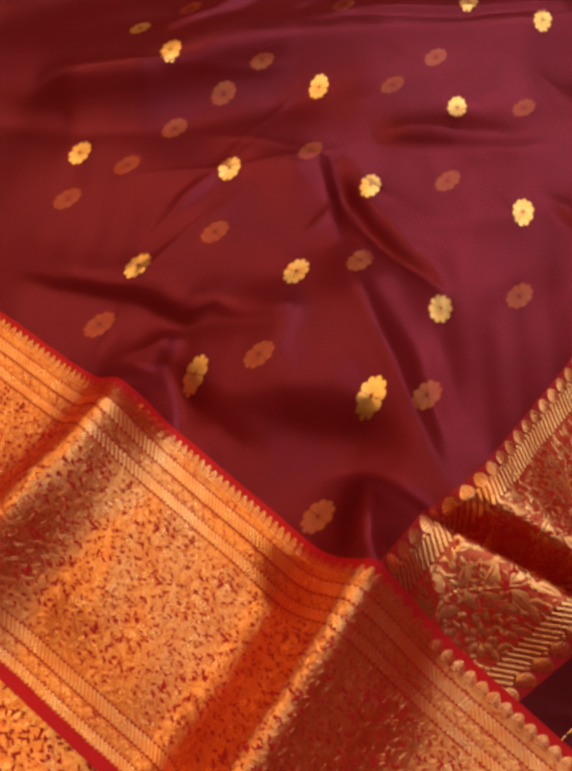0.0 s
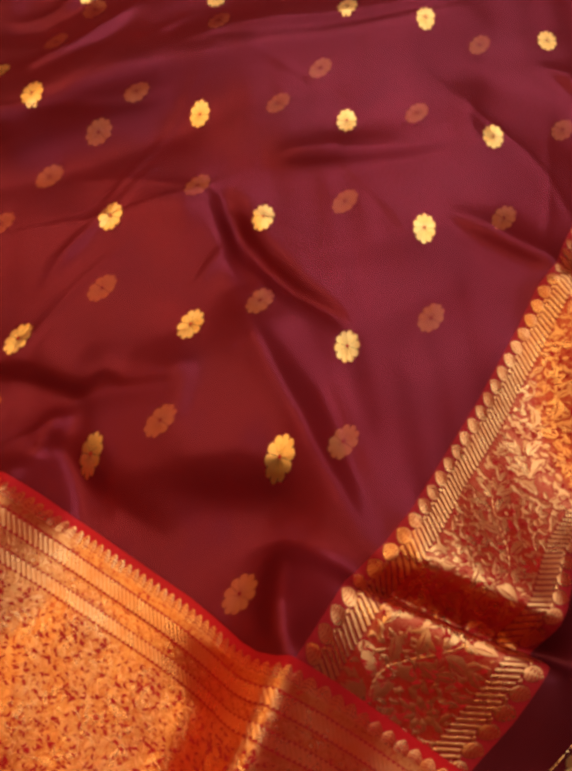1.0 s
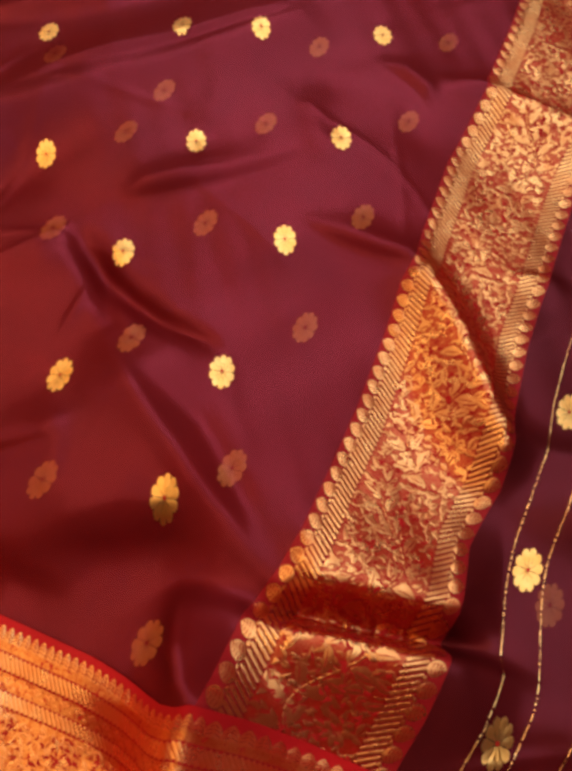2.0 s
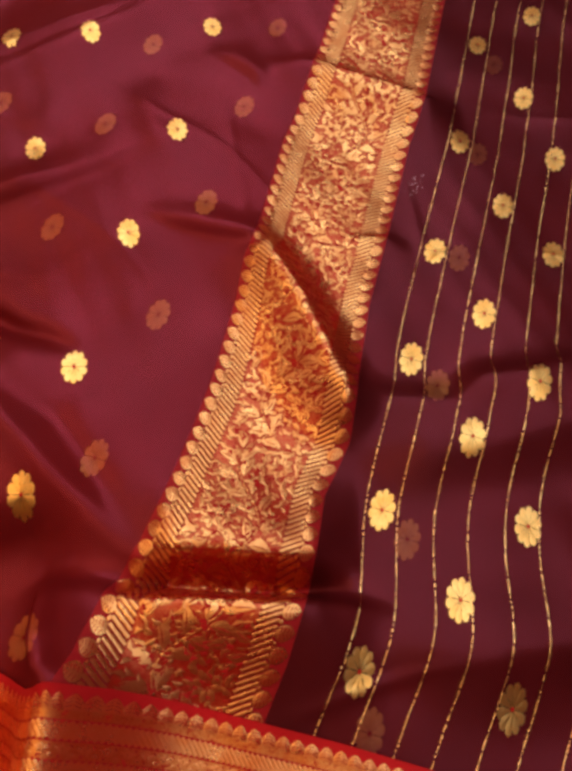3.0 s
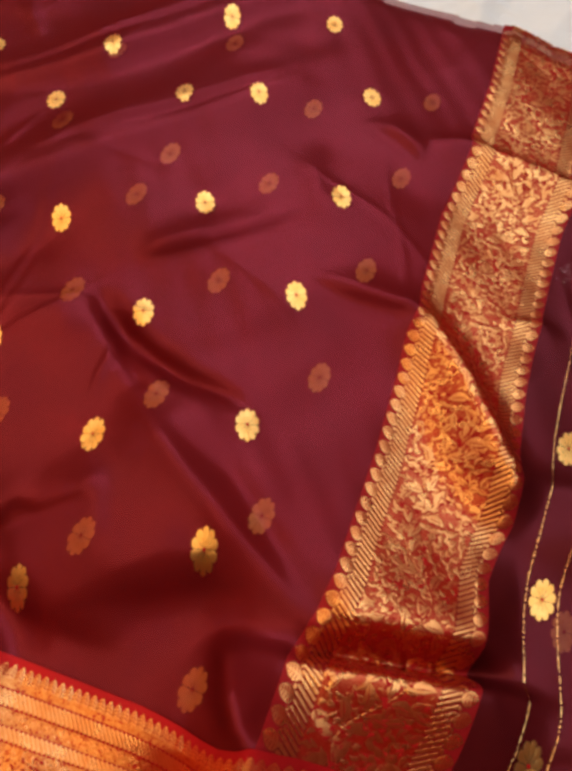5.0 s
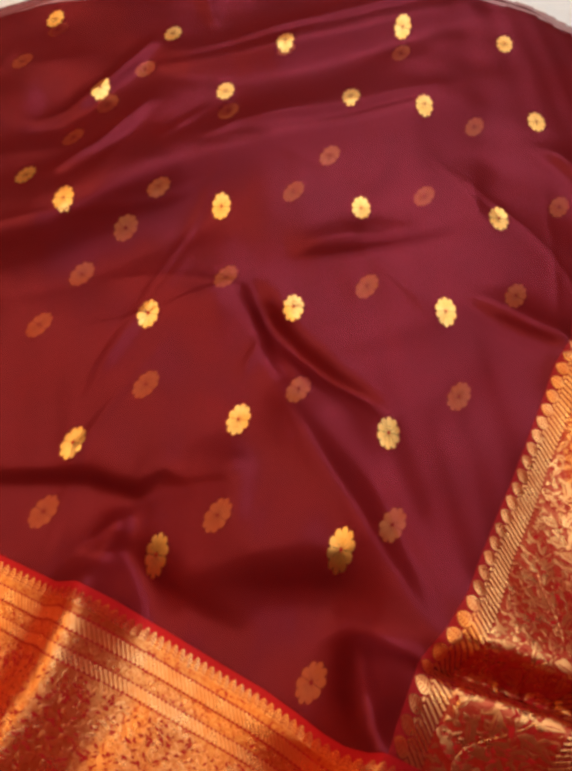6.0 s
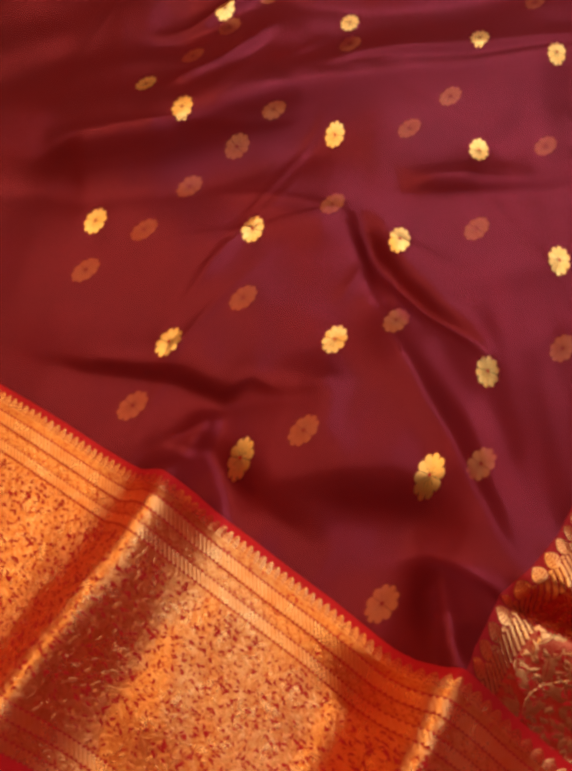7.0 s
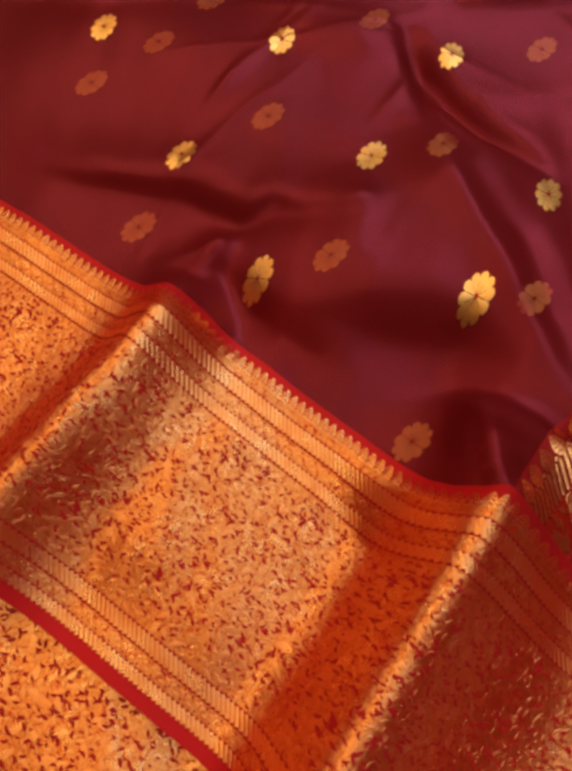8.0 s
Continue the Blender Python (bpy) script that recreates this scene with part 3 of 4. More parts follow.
def room():
    x0, x1, y0, y1, top = WEST, 2.4, -2.4, 4.6, CEILING
    t = 0.15
    bm = bmesh.new()
    box(bm, x0 - t, y0 - t, FLOOR_Z - t, x1 + t, y1 + t, FLOOR_Z)
    tagged(part("floor", bm, floor_stone), "dull grey stone floor", "floor", kind="structure")
    bm = bmesh.new()
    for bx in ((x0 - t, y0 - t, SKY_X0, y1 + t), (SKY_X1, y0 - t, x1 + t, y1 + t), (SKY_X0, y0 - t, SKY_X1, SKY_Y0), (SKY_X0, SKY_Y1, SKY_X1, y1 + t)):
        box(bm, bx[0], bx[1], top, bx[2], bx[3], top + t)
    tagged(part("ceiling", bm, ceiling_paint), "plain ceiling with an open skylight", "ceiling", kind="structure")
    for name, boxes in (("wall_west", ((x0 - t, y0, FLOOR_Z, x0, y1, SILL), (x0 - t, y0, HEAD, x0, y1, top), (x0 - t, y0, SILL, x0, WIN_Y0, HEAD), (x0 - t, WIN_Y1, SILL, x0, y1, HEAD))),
                        ("wall_east", ((x1, y0, FLOOR_Z, x1 + t, y1, top),)), ("wall_south", ((x0 - t, y0 - t, FLOOR_Z, x1 + t, y0, top),)), ("wall_north", ((x0 - t, y1, FLOOR_Z, x1 + t, y1 + t, top),))):
        bm = bmesh.new()
        for dims in boxes:
            box(bm, *dims)
        # added walls: ochre ones warm the reflections, dark ones deepen the folds
        warm_side = name in ("wall_west", "wall_north")
        tagged(part(name, bm, ochre_paint if warm_side else wall_paint), "unseen wall, ochre to warm the cloth's reflections" if warm_side else "unseen wall, dark brown to darken the cloth's reflections", "wall", kind="structure")


room()


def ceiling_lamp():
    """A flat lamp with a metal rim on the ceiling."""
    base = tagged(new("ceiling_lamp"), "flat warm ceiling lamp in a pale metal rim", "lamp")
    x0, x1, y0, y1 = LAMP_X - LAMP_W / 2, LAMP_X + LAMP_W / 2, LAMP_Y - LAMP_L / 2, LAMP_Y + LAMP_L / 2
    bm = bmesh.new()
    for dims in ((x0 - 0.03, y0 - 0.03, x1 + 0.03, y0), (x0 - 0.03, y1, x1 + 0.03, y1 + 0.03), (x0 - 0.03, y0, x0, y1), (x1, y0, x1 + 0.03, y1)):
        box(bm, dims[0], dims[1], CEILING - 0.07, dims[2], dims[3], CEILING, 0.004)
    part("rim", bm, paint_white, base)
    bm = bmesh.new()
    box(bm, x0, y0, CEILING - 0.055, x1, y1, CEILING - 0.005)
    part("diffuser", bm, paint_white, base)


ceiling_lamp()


def bed():
    base = tagged(new("bed"), "low wooden bed with a mattress under the cloth", "bed")
    bm = bmesh.new()
    box(bm, -1.05, -1.0, -0.22, 1.15, 1.26, -0.05, 0.03)
    part("mattress", bm, linen, base)
    bm = bmesh.new()
    box(bm, -1.08, -1.03, -0.36, 1.18, 1.29, -0.222, 0.01)
    part("bed_frame", bm, wood, base)
    for x in (-1.0, 1.04):
        for y in (-0.95, 1.15):
            bm = bmesh.new()
            box(bm, x, y, FLOOR_Z, x + 0.07, y + 0.07, -0.362, 0.008)
            part("leg", bm, wood, base)
    return base


bed()


def bed_sheet():
    n = 420
    gx, gy = np.meshgrid(np.linspace(-1.04, 1.14, n), np.linspace(-0.99, 1.25, n), indexing="ij")
    z = BED_TOP - 0.003 + 0.004 * np.abs(np.sin(9 * gx + 5 * np.sin(4 * gy))) ** 2 * np.sin(13 * gy + 3 * np.sin(7 * gx)) + 0.003 * np.sin(37 * gx - 22 * gy + 3 * np.sin(11 * gy))
    for turn, pitch, bend, high in ((0.3, 34.0, 1.7, 0.005), (1.3, 41.0, 2.3, 0.004), (2.2, 57.0, 1.2, 0.003), (0.9, 83.0, 2.0, 0.002)):
        u, v = gx * math.cos(turn) + gy * math.sin(turn), gy * math.cos(turn) - gx * math.sin(turn)
        z -= high * np.abs(np.sin(pitch * u + bend * np.sin(0.45 * pitch * v) + 2 * np.sin(11 * v))) ** 0.8
    i = np.arange(n * n).reshape(n, n)
    quads = np.stack([i[:-1, :-1], i[1:, :-1], i[1:, 1:], i[:-1, 1:]], -1).reshape(-1, 4)
    ob = finish("bed_sheet", np.stack([gx, gy, z], -1).reshape(-1, 3), quads, linen)
    return tagged(ob, "rumpled white cotton sheet spread over the bed", "bed sheet")


bed_sheet()

# ---- the saree ----
saree = tagged(new("saree"), "maroon sheer silk saree with gold borders laid on a white sheet", "saree")
inside_body = lambda x, y: (far_gap(x, y) > 0) & (border_w(x, y) < 0.02)
inside_under = lambda x, y: (far_gap(x, y) > 0.004) & (border_w(x, y) < 0.02)

under = sheet("under_layer", -0.15, 1.15, lambda a: -0.95 + 0 * a, lambda a: 0.52 + 0 * a, 0.006, 0.0, maroon_under, saree, inside_under, "second layer of maroon silk beneath", lie_under)
body = sheet("body_cloth", -0.15, 1.15, lambda a: -0.95 + 0 * a, BAND_LEFT, 0.0035, 0.0, maroon, saree, inside_body, "sheer maroon shot silk with woven gold flowers")
band = sheet("cross_band", -0.05, 1.15, BAND_LEFT, BAND_RIGHT, 0.0025, 0.0, band_red, saree, inside_body, "red band with dense gold brocade")
striped = sheet("striped_cloth", -0.15, 1.15, BAND_RIGHT, lambda a: 0.52 + 0 * a, 0.0035, 0.0, plum, saree, inside_body, "plum silk with gold lines and flowers")


def border_sheet():
    ns, nw = 260, 90
    s, w = np.meshgrid(np.linspace(-0.42, 0.42, ns), np.linspace(0, 0.2045, nw), indexing="ij")
    i = np.arange(ns * nw).reshape(ns, nw)
    quads = np.stack([i[:-1, :-1], i[:-1, 1:], i[1:, 1:], i[1:, :-1]], -1).reshape(-1, 4)
    return finish("lower_border", on_border(s, w).reshape(-1, 3), quads, [red_silk], saree, label="wide red border covered in gold brocade")


border = border_sheet()


def flower_motif(a, b, parent, mt, lift, shape=lie, length=0.0168, width=0.0102, turn=0.0):
    """A woven flower: two fans of five petals about a red eye."""
    verts, faces = [], []
    for k in range(10):
        mid = math.pi * (k // 5) + math.pi / 2 + (k % 5 - 2) * math.radians(35.6)
        first = len(verts)
        ring = [(0.05, 0.0), (0.45, 0.14), (0.74, 0.26), (0.92, 0.225), (1.0, 0.0), (0.92, -0.225), (0.74, -0.26), (0.45, -0.14)]
        for r, off in [(0.66, 0.0)] + ring:
            ang = mid + off / max(r, 0.3) * 0.92
            verts.append((a + length * r * math.sin(ang), b + width * r * math.cos(ang), 0.0009 if (r, off) == (0.66, 0.0) else 0.0006))
        faces += [(first, first + 1 + j, first + 1 + (j + 1) % 8) for j in range(8)]
    slots = [0] * len(faces)
    first = len(verts)
    verts.append((a, b, 0.0012))
    for j in range(8):
        verts.append((a + 0.0016 * math.sin(j * math.pi / 4), b + 0.0013 * math.cos(j * math.pi / 4), 0.0011))
    faces += [(first, first + 1 + j, first + 1 + (j + 1) % 8) for j in range(8)]
    slots += [1] * 8
    v = np.array(verts)
    da, db = v[:, 0] - a, v[:, 1] - b
    v[:, 0], v[:, 1] = a + da * math.cos(turn) + db * math.sin(turn), b - da * math.sin(turn) + db * math.cos(turn)
    return finish("flower_motif", on_cloth(v[:, 0], v[:, 1], v[:, 2] + lift, shape), faces, [mt, red_silk], parent, slots)


BODY_FLOWERS = (
    [(0.118, -0.221), (0.157, -0.338), (0.192, -0.098), (0.208, -0.487), (0.247, -0.228), (0.297, -0.365)],
    [(0.303, -0.112), (0.348, -0.500), (0.360, -0.567), (0.377, -0.251), (0.445, -0.123), (0.450, -0.385)],
    [(0.520, -0.603), (0.522, -0.255), (0.580, -0.125), (0.597, -0.478), (0.603, -0.749), (0.651, -0.594)],
    [(0.654, -0.341), (0.687, -0.263), (0.694, -0.454), (0.747, -0.145), (0.805, -0.349), (0.850, -0.229)],
)
for column in BODY_FLOWERS:
    for a, b in column:
        flower_motif(a, b, body, pale_gold, 0.0, turn=0.40 + 0.12 * math.sin(40 * a + 25 * b))
STRIPE_FLOWERS = (
    [(0.146, 0.161), (0.152, 0.265), (0.210, 0.219), (0.261, 0.154), (0.278, 0.262), (0.331, 0.208)],
    [(0.390, 0.252), (0.395, 0.151), (0.456, 0.204), (0.515, 0.151), (0.542, 0.258), (0.586, 0.205)],
    [(0.660, 0.152), (0.665, 0.249), (0.745, 0.208), (0.815, 0.148), (0.884, 0.202), (0.100, 0.309)],
    [(0.210, 0.309), (0.330, 0.309), (0.450, 0.309), (0.570, 0.309)],
)
for column in STRIPE_FLOWERS:
    for a, b in column:
        flower_motif(a, b, striped, pale_gold, 0.0)
UNDER_FLOWERS = (
    [(0.099, -0.331), (0.104, -0.071), (0.112, 0.178), (0.168, -0.464), (0.171, -0.200), (0.237, -0.455)],
    [(0.239, -0.327), (0.240, -0.073), (0.247, 0.178), (0.307, -0.461), (0.308, -0.204), (0.375, -0.456)],
    [(0.380, -0.333), (0.382, 0.178), (0.382, -0.075), (0.435, -0.456), (0.444, -0.205), (0.453, -0.595)],
    [(0.511, -0.073), (0.513, -0.333), (0.517, -0.595), (0.522, 0.175), (0.525, -0.739), (0.579, -0.325)],
    [(0.582, -0.465), (0.582, -0.208), (0.591, -0.595), (0.598, -0.744), (0.648, -0.077), (0.662, 0.173)],
    [(0.709, -0.462), (0.712, -0.205), (0.783, -0.079), (0.785, -0.338), (0.802, 0.171)],
)
for column in UNDER_FLOWERS:
    for a, b in column:
        flower_motif(a, b, under, pale_gold, 0.0, lie_under)


# ---- the gold work ----
class Pile:
    """Gathers small woven pieces, in cloth coordinates, into one mesh."""

    def __init__(self):
        self.v, self.f, self.s, self.n = [], [], [], 0

    def add(self, verts, faces, slot=0):
        self.v.append(np.asarray(verts, float))
        self.f += [tuple(self.n + k for k in f) for f in faces]
        self.s += [slot] * len(faces)
        self.n += len(verts)

    def leaf(self, u, v, turn, length, width, bend=0.0, dome=0.0009, lift=0.0006, slot=0):
        """A pointed leaf with a raised rib and a bend."""
        steps = ((0.0, 0.0), (0.18, 0.62), (0.45, 1.0), (0.75, 0.68), (1.0, 0.0))
        c, s = math.cos(turn), math.sin(turn)
        left, mid, right = [], [], []
        for k, w in steps:
            x, off = (k - 0.5) * length, bend * length * (k - 0.5) ** 2 * 4 - bend * length
            for side, rows in ((1, left), (0, mid), (-1, right)):
                y = off + side * w * width / 2
                rows.append((u + c * x - s * y, v + s * x + c * y, lift + (dome * w if side == 0 else 0.0)))
        verts = left + mid + right
        faces = []
        for k in range(4):
            faces += [(k + 5, k + 6, k + 1, k), (k + 10, k + 11, k + 6, k + 5)]
        self.add(verts, faces, slot)

    def strip(self, points, width, lift, slot=0, dome=0.0):
        """A ribbon along points (u, v)."""
        p = np.asarray(points, float)
        d = np.gradient(p, axis=0)
        d /= np.linalg.norm(d, axis=1)[:, None] + 1e-9
        n = np.stack([-d[:, 1], d[:, 0]], 1) * width / 2
        z = np.full((len(p), 1), lift)
        verts = np.concatenate([np.hstack([p + n, z]), np.hstack([p, z + dome]), np.hstack([p - n, z])])
        m = len(p)
        faces = []
        for k in range(m - 1):
            faces += [(k + m, k + m + 1, k + 1, k), (k + 2 * m, k + 2 * m + 1, k + m + 1, k + m)]
        self.add(verts, faces, slot)

    def make(self, name, mapper, mats, parent, label="", stuff=True, keep=None):
        v = np.concatenate(self.v)
        x = mapper(v[:, 0], v[:, 1], v[:, 2])
        faces, slots = self.f, self.s
        if keep is not None:
            ok = keep(x[:, 0], x[:, 1])
            both = [(f, s) for f, s in zip(faces, slots) if all(ok[k] for k in f)]
            faces, slots = [b[0] for b in both], [b[1] for b in both]
        ob = finish(name, x, faces, mats, parent, slots, label=label)
        if stuff:
            tagged(ob, kind="stuff")
        return ob


def scatter(rng, period, width, tries, sizes, gap):
    """Leaves, curls and rosettes that fill one repeat of a brocade without overlapping: (u, v, turn, length, width, bend)."""
    placed, out = [], []

    def free(u, v, r):
        for pu, pv, pr in placed:
            du = abs(u - pu)
            du = min(du, period - du)
            if math.hypot(du, v - pv) < (r + pr) * gap:
                return False
        return True

    # a waving stem with its leaves
    for k in range(26):
        u = period * k / 26
        v = width * (0.5 + 0.22 * math.sin(2 * math.pi * u / period))
        slope = math.atan(width * 0.22 * 2 * math.pi / period * math.cos(2 * math.pi * u / period))
        out.append((u, v, slope, period / 20, 0.0012, 0.0))
        placed.append((u, v, 0.0011))
        if k % 3 == 0:
            for side in (1, -1):
                length = sizes[1]
                a = slope + side * 0.95
                cu, cv = u + math.cos(a) * length * 0.62, v + math.sin(a) * length * 0.62
                if 0.1 * length < cv < width - 0.1 * length and free(cu, cv, length * 0.30):
                    out.append((cu, cv, a, length, length * 0.42, side * 0.12))
                    placed.append((cu, cv, length * 0.33))
    # rosettes in the bays
    for u, v in ((period * 0.25, width * 0.24), (period * 0.75, width * 0.76)):
        r = sizes[1] * 0.62
        for k in range(8):
            a = 2 * math.pi * k / 8
            out.append((u + math.cos(a) * r * 0.62, v + math.sin(a) * r * 0.62, a, r * 0.78, r * 0.42, 0.0))
        placed.append((u, v, r * 1.05))
    for _ in range(tries):
        length = rng.uniform(sizes[0], sizes[1])
        u, v = rng.uniform(0, period), rng.uniform(length * 0.3, width - length * 0.3)
        r = length * 0.34
        if free(u, v, r):
            placed.append((u, v, r))
            out.append((u, v, rng.choice((0.5, 0.9, 1.3, -0.5, -0.9, 2.2)) + rng.uniform(-0.3, 0.3), length, length * rng.uniform(0.3, 0.5), rng.uniform(-0.25, 0.25)))
    return out


def hatch(pile, u0, u1, v0, v1, pitch, slant, width, lift=0.0007):
    """Slanting gold bars across a narrow stripe."""
    for k in range(int((u1 - u0) / pitch)):
        u = u0 + k * pitch
        pile.strip([(u + slant * j, v0 + (v1 - v0) * j) for j in (0.0, 0.33, 0.67, 1.0)], width, lift, 0, 0.0004)


def tooth(name, mapper, u, v0, v1, width, mt, parent):
    """One pointed leaf of an edging, ribbed, its tip at v1."""
    pile = Pile()
    n = v1 - v0
    ring = ((0.0, 0.5), (0.40, 0.5), (0.58, 0.43), (0.78, 0.29), (0.93, 0.13), (1.0, 0.0))
    verts = [(u, v0 + n * k, 0.0007 + 0.0008 * math.sin(math.pi * min(1, k + 0.15))) for k, _ in ring]
    verts += [(u + width * w, v0 + n * k, 0.0006) for k, w in ring] + [(u - width * w, v0 + n * k, 0.0006) for k, w in ring]
    faces = []
    for k in range(5):
        faces += [(k, k + 1, k + 7, k + 6), (k, k + 12, k + 13, k + 1)]
    pile.add(verts, faces)
    # ribs of red ground between its threads
    for k, w in ((0.10, 0.44), (0.34, 0.40), (0.58, 0.28)):
        for side in (1, -1):
            pile.strip([(u + side * width * w * j, v0 + n * (k + 0.20 * (1 - j)) + n * 0.04, 0) [:2] for j in (0.12, 0.5, 0.95)], abs(n) * 0.055, 0.0017, 1)
    return pile.make(name, mapper, [mt, deep_red], parent, stuff=False)


S0, S1 = -0.42, 0.42
BORDER_END = 0.2045


def flat_strip(pile, u0, u1, v0, v1, nu, nv, lift, slot=0):
    gu, gv = np.meshgrid(np.linspace(u0, u1, nu), np.linspace(v0, v1, nv), indexing="ij")
    i = np.arange(nu * nv).reshape(nu, nv)
    quads = np.stack([i[:-1, :-1], i[:-1, 1:], i[1:, 1:], i[1:, :-1]], -1).reshape(-1, 4)
    pile.add(np.stack([gu, gv, np.full(gu.shape, lift)], -1).reshape(-1, 3), [tuple(q) for q in quads])


def border_work():
    rng = random.Random(7)
    # ground of the wide field and the narrow flowered stripes
    for name, v0, v1 in (("brocade_field", 0.0485, 0.1695), ("edge_stripe", 0.0122, 0.0184), ("flower_stripe", 0.0300, 0.0390), ("flower_stripe", 0.1800, 0.1882)):
        pile = Pile()
        flat_strip(pile, S0, S1, v0, v1, 240, max(4, int((v1 - v0) / 0.0025)), 0.0005)
        pile.make(name, on_border, [brocade_ground], border, "dense gold brocade", stuff=False)
    pile = Pile()
    hatch(pile, S0, S1, 0.0197, 0.0287, 0.0034, 0.0070, 0.0030)
    hatch(pile, S0, S1, 0.0400, 0.0472, 0.0034, 0.0060, 0.0030)
    hatch(pile, S0, S1, 0.1706, 0.1788, 0.0034, 0.0064, 0.0030)
    hatch(pile, S0, S1, 0.1892, 0.1955, 0.0034, 0.0052, 0.0030)
    pile.make("hatched_stripe", on_border, [border_gold], border, "slanting gold bars")
    # the field's leaves, and the red flecks between them
    pile = Pile()
    period = 0.061
    cell = scatter(rng, period, 0.121, 1500, (0.0050, 0.0125), 0.86)
    for k in range(int((S1 - S0) / period) + 1):
        for u, v, turn, length, width, bend in cell:
            uu = S0 + k * period + u
            if uu < S1 - 0.004:
                pile.leaf(uu, 0.0485 + v, turn, length, width, bend, 0.00022, 0.0006, 0)
    floats = [(rng.uniform(0, period), rng.uniform(0.003, 0.118), rng.choice((0.3, 1.2, 1.5, 1.8, 2.6)) + rng.uniform(-0.3, 0.3), rng.uniform(0.004, 0.011), rng.uniform(-0.3, 0.3)) for _ in range(240)]
    for k in range(int((S1 - S0) / period) + 1):
        for u, v, turn, length, bend in floats:
            uu = S0 + k * period + u
            if uu < S1 - 0.006:
                pile.leaf(uu, 0.0485 + v, turn, length, 0.0011, bend, 0.00035, 0.0007, 0)
    flecks = [(rng.uniform(0, period), rng.uniform(0.003, 0.118), rng.choice((0.4, 0.8, 2.4, 2.8)) + rng.uniform(-0.3, 0.3), rng.uniform(0.0024, 0.0052), rng.uniform(-0.4, 0.4)) for _ in range(290)]
    for k in range(int((S1 - S0) / period) + 1):
        for u, v, turn, length, bend in flecks:
            uu = S0 + k * period + u
            if uu < S1 - 0.004:
                pile.leaf(uu, 0.0485 + v, turn, length, length * 0.40, bend, 0.0001, 0.0009, 1)
    pile.make("field_leaves", on_border, [border_gold, deep_red], border, "gold leaves and small red flecks")
    for v0, width in ((0.0300, 0.0090), (0.1800, 0.0082)):
        pile = Pile()
        k = 0
        while S0 + k * 0.0052 < S1 - 0.006:
            u = S0 + k * 0.0052 + 0.003
            pile.leaf(u, v0 + width * 0.5, 0.8 if k % 2 else -0.8, width * 0.62, 0.0024, 0.25, 0.0002, 0.0006, 0)
            pile.leaf(u + 0.0024, v0 + width * (0.25 if k % 2 else 0.75), 0.2, 0.0034, 0.0020, 0.1, 0.0002, 0.0006, 0)
            pile.leaf(u + 0.0012, v0 + width * (0.82 if k % 2 else 0.2), 1.0, 0.0021, 0.0011, 0.1, 0.0001, 0.0009, 1)
            k += 1
        pile.make("flowered_stripe", on_border, [border_gold, deep_red], border)
    # the teeth are woven closer on the folded-under half of the edge
    s = S0
    while s < S1 - 0.01:
        pitch = 0.0063 if s < 0.03 else 0.0094
        tooth("temple_tooth", on_border, s + pitch / 2, 0.0134, 0.0042 if s < 0.03 else 0.0046, pitch * 1.02, border_gold, border)
        s += pitch


def band_map(u, v, lift):
    """u along the band, v from 0 to 1 across it."""
    b0, b1 = BAND_LEFT(u), BAND_RIGHT(u)
    return on_cloth(u, b0 + (b1 - b0) * v / 0.126, lift)


def edge_leaf(u, v0, v1):
    """A rounded leaf of the band's edging, leaning along the band, with a small bud beside it."""
    pile = Pile()
    n = v1 - v0
    ring = ((0.0, 0.10), (0.14, 0.34), (0.38, 0.47), (0.64, 0.42), (0.86, 0.24), (1.0, 0.0))
    lean = 0.0035
    rows = []
    for side in (0, 1, -1):
        rows += [(u + lean * k + side * 0.0118 * w, v0 + n * k, 0.0007 + (0.0009 * math.sin(math.pi * min(1, k + 0.12)) if side == 0 else 0.0)) for k, w in ring]
    pile.add(rows, [f for k in range(5) for f in ((k, k + 1, k + 7, k + 6), (k, k + 12, k + 13, k + 1))])
    for k, w in ((0.22, 0.36), (0.42, 0.36), (0.60, 0.30), (0.76, 0.20)):
        for side in (1, -1):
            pile.strip([(u + lean * k + side * 0.0118 * w * j, v0 + n * (k + 0.10 * j)) for j in (0.15, 0.5, 0.95)], 0.0005, 0.0017, 1)
    pile.leaf(u - 0.0064, v0 + n * 0.14, 0.0, 0.0042, 0.0028, 0.0, 0.0004, 0.0007, 0)
    pile.make("edge_leaf", band_map, [gold, deep_red], band, stuff=False)


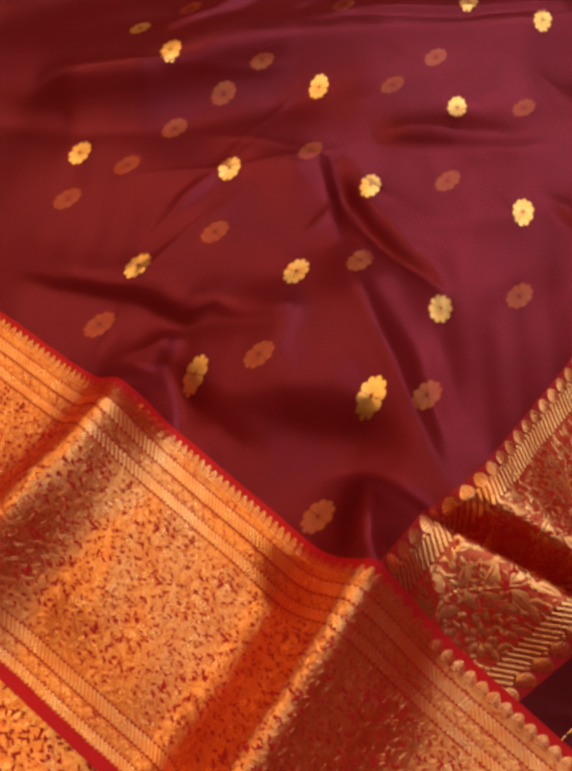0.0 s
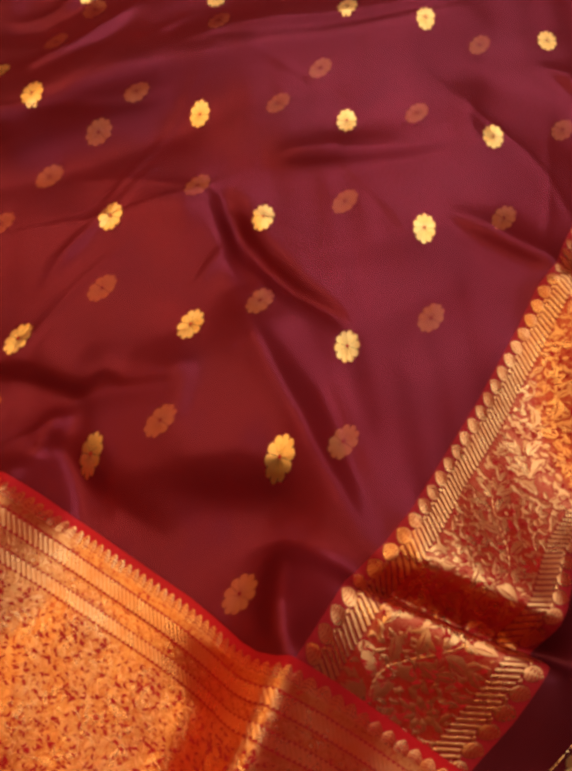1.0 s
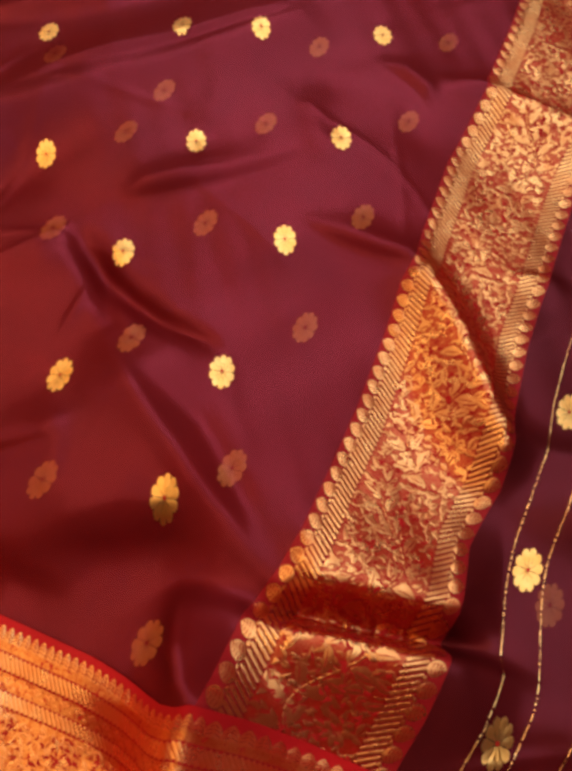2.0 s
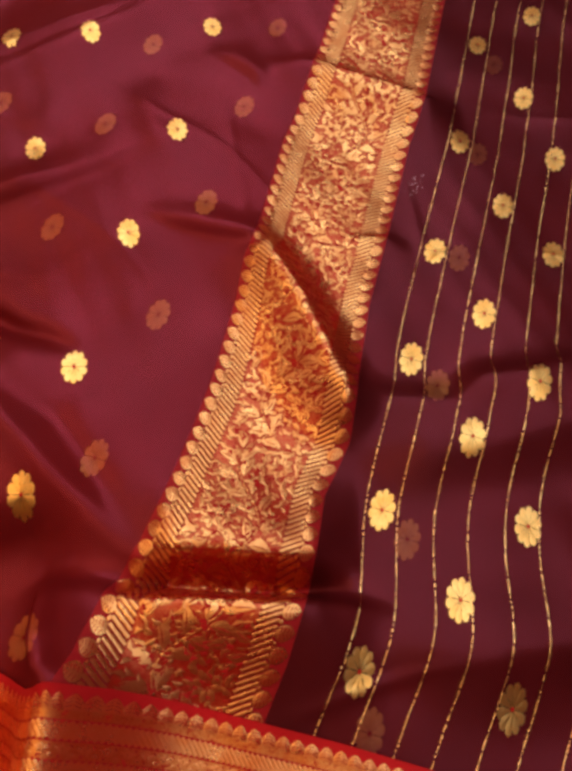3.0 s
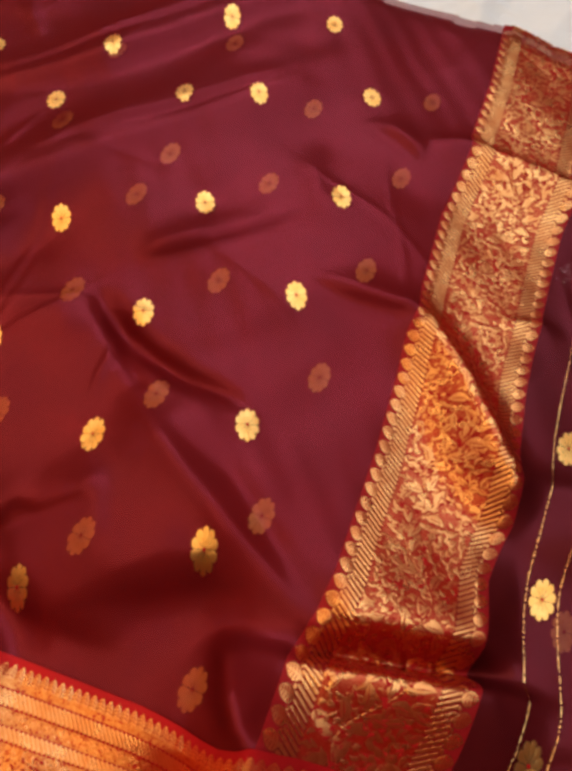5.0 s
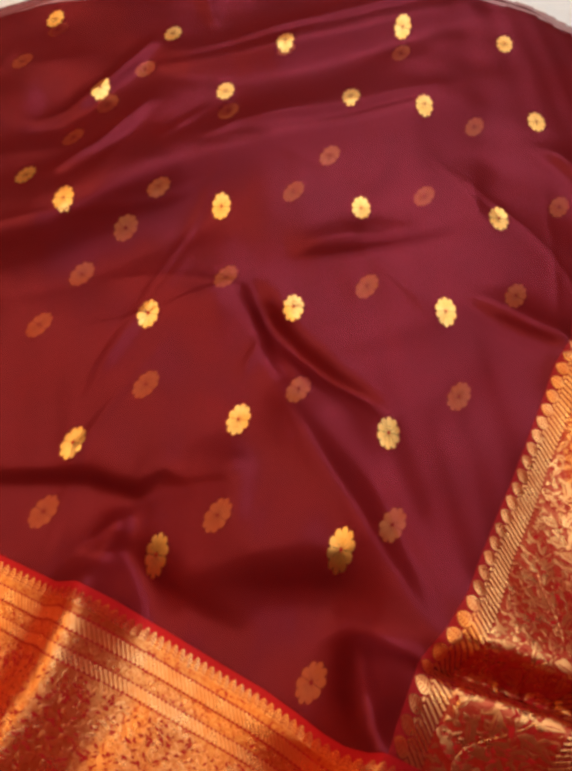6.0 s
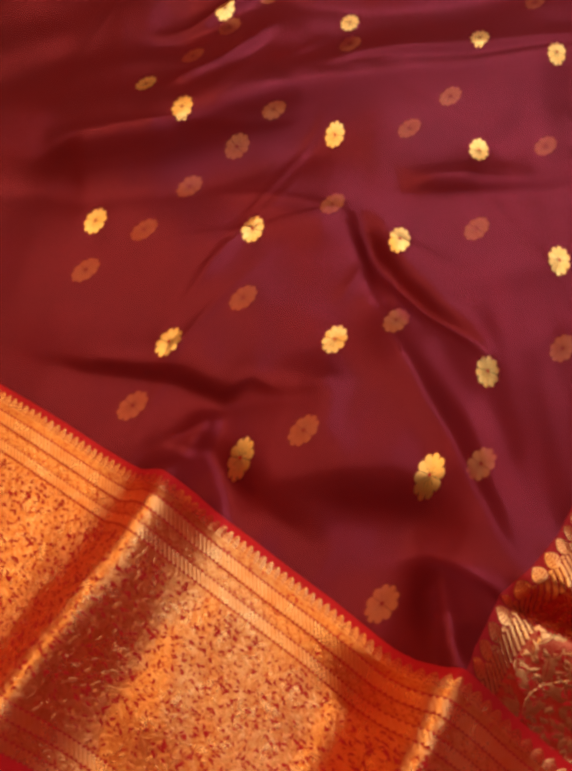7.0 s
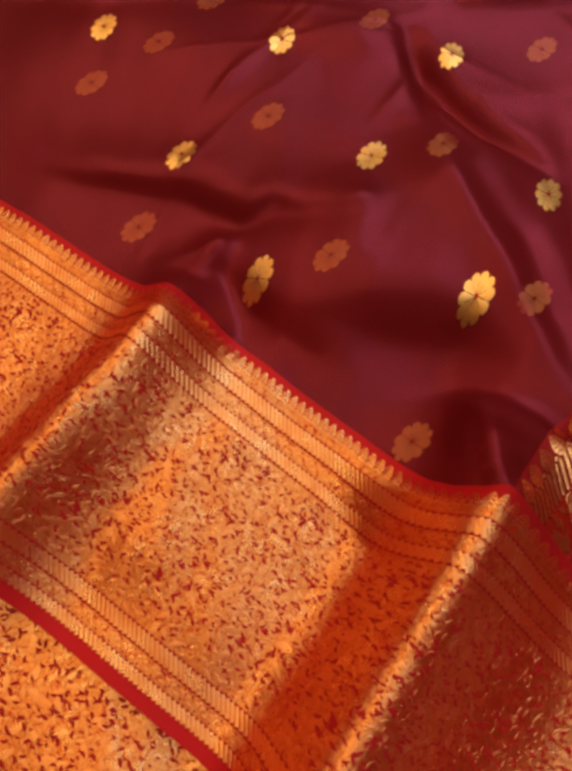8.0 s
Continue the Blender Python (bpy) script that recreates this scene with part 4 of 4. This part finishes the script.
def band_work():
    rng = random.Random(11)
    keep = lambda x, y: (far_gap(x, y) > 0.001) & (border_w(x, y) < 0.015)
    a0, a1 = -0.02, 1.05
    pile = Pile()
    flat_strip(pile, a0, a1, 0.0265, 0.0995, 330, 30, 0.0004)
    pile.make("brocade_ground", band_map, [rose_ground], band, "rose gold ground", stuff=False, keep=keep)
    pile = Pile()
    hatch(pile, a0, a1, 0.0125, 0.0262, 0.0044, -0.0095, 0.0025)
    hatch(pile, a0, a1, 0.0998, 0.1135, 0.0044, 0.0095, 0.0025)
    pile.make("hatched_stripe", band_map, [gold], band, "slanting gold bars", keep=keep)
    pile = Pile()
    period = 0.105
    alone = 0
    cell = scatter(rng, period, 0.073, 1500, (0.0065, 0.0180), 0.84)
    for k in range(int((a1 - a0) / period) + 1):
        for u, v, turn, length, width, bend in cell:
            if k % 2:
                v, turn, bend = 0.073 - v, -turn, -bend
            uu = a0 + k * period + u
            pile.leaf(uu, 0.0265 + v, turn, length * 1.10, width * 1.34, bend, 0.0001, 0.0007, 1)
            if length > 0.0085 and width > 0.003 and 0.10 < uu < 0.80 and alone < 290:
                x, y = xy(uu, 0.05)
                if border_w(x, y) < -0.03:
                    single = Pile()
                    single.leaf(uu, 0.0265 + v, turn, length, width * 1.14, bend, 0.00035, 0.0010, 0)
                    single.leaf(uu, 0.0265 + v, turn, length * 0.72, 0.0008, bend * 0.5, 0.0001, 0.0016, 1)
                    single.make("woven_leaf", band_map, [gold, deep_red], band, stuff=False)
                    alone += 1
                    continue
            pile.leaf(uu, 0.0265 + v, turn, length, width * 1.14, bend, 0.00035, 0.0010, 0)
    # fine filling between the leaves
    fill = [(rng.uniform(0, period), rng.uniform(0.002, 0.071), rng.choice((0.6, 1.1, 1.6, 2.2)) + rng.uniform(-0.3, 0.3), rng.uniform(0.0030, 0.0068), rng.uniform(-0.3, 0.3)) for _ in range(330)]
    for k in range(int((a1 - a0) / period) + 1):
        for n, (u, v, turn, length, bend) in enumerate(fill):
            pile.leaf(a0 + k * period + u, 0.0265 + v, turn, length, length * 0.34, bend, 0.0002, 0.0008 if n % 3 else 0.0013, 0 if n % 3 else 1)
    pile.make("woven_leaves", band_map, [gold, deep_red], band, "gold leaves on curling stems", keep=keep)
    for k in range(int((a1 - a0) / 0.0138)):
        u = a0 + (k + 0.5) * 0.0138
        x, y = xy(u, 0.05)
        if far_gap(x, y) > 0.012 and border_w(x, y) < 0.07:
            for v0, v1 in ((0.0128, 0.0010), (0.1132, 0.1250)):
                xx = band_map(np.array([u]), np.array([v1]), 0.0)[0]
                if border_w(xx[0], xx[1]) < 0.01 and far_gap(xx[0], xx[1]) > 0.004:
                    edge_leaf(u, v0, v1)


border_work()
band_work()


def under_border():
    ns, nw = 160, 50
    s, w = np.meshgrid(np.linspace(S0, S1, ns), np.linspace(0.188, 0.42, nw), indexing="ij")
    x, y = border_xy(s, w)
    i = np.arange(ns * nw).reshape(ns, nw)
    quads = np.stack([i[:-1, :-1], i[:-1, 1:], i[1:, 1:], i[1:, :-1]], -1).reshape(-1, 4)
    z = lie_under(x, y)
    ob = finish("folded_border", np.stack([x, y, z], -1).reshape(-1, 3), quads, [brocade_ground], saree, label="lower fold of the gold brocade border")
    rng = random.Random(5)
    pile = Pile()
    cell = scatter(rng, 0.061, 0.12, 1300, (0.0050, 0.0125), 0.9)
    for k in range(int((S1 - S0) / 0.061)):
        for u, v, turn, length, width, bend in cell:
            pile.leaf(S0 + k * 0.061 + u, 0.200 + v, turn, length, width, bend, 0.00022, 0.0006, 0)
        for _ in range(240):
            length = rng.uniform(0.0028, 0.0058)
            pile.leaf(S0 + (k + rng.random()) * 0.061, 0.203 + rng.random() * 0.112, rng.choice((0.4, 0.8, 2.4, 2.8)) + rng.uniform(-0.3, 0.3), length, length * 0.38, rng.uniform(-0.3, 0.3), 0.0001, 0.0009, 1)

    def mapper(u, v, lift):
        px, py = border_xy(u, v)
        return np.stack([px, py, lie_under(px, py) + lift], -1)

    pile.make("field_leaves", mapper, [border_gold, deep_red], ob)


under_border()


LINE_SHIFT = wave_line([(0.0, 0.0), (0.10, 0.002), (0.125, 0.006), (0.15, 0.0105), (0.17, 0.0125), (0.19, 0.0125), (0.21, 0.010), (0.23, 0.0065), (0.25, 0.003), (0.27, 0.001), (0.30, 0.0005), (0.37, 0.002), (0.40, -0.002), (0.44, -0.003), (0.54, -0.002), (0.66, 0.0005), (0.76, -0.002), (0.88, -0.006)])


def zari_line(b, rng):
    """A broken line of gold thread along the stripes."""
    pile = Pile()
    a = -0.1
    while a < 1.05:
        length = rng.choice((0.0012, 0.0018, 0.0026, 0.0048))
        x, y = xy(a, b)
        if far_gap(x, y) > 0.012 and border_w(x, y) < 0.006:
            pile.strip([(a + length * k, b + LINE_SHIFT(a + length * k) + 0.0002 * rng.uniform(-1, 1)) for k in (0.0, 0.33, 0.67, 1.0)], rng.uniform(0.0006, 0.0013), 0.0006, 0, 0.0004)
        a += length + rng.choice((0.0006, 0.0009, 0.0020))
    if pile.v:
        pile.make("zari_line", on_cloth, [bead_gold], striped, stuff=False)


line_rng = random.Random(3)
for pair in range(6):
    for off in (-0.0125, 0.0125):
        zari_line(0.1520 + 0.0525 * pair + off, line_rng)


def lint():
    """A few pale specks of fluff on the striped silk."""
    rng = random.Random(21)
    pile = Pile()
    for k in range(22):
        u, v = 0.590 + rng.gauss(0, 0.009), 0.1175 + rng.gauss(0, 0.004)
        pile.leaf(u, v, rng.uniform(0, 3.1), rng.uniform(0.0006, 0.0014), rng.uniform(0.0004, 0.0008), 0.0, 0.0003, 0.0006, 0)
    ob = pile.make("lint", on_cloth, [linen], None)
    tagged(ob, "pale specks of lint lying on the plum silk", "lint", kind="stuff")


lint()
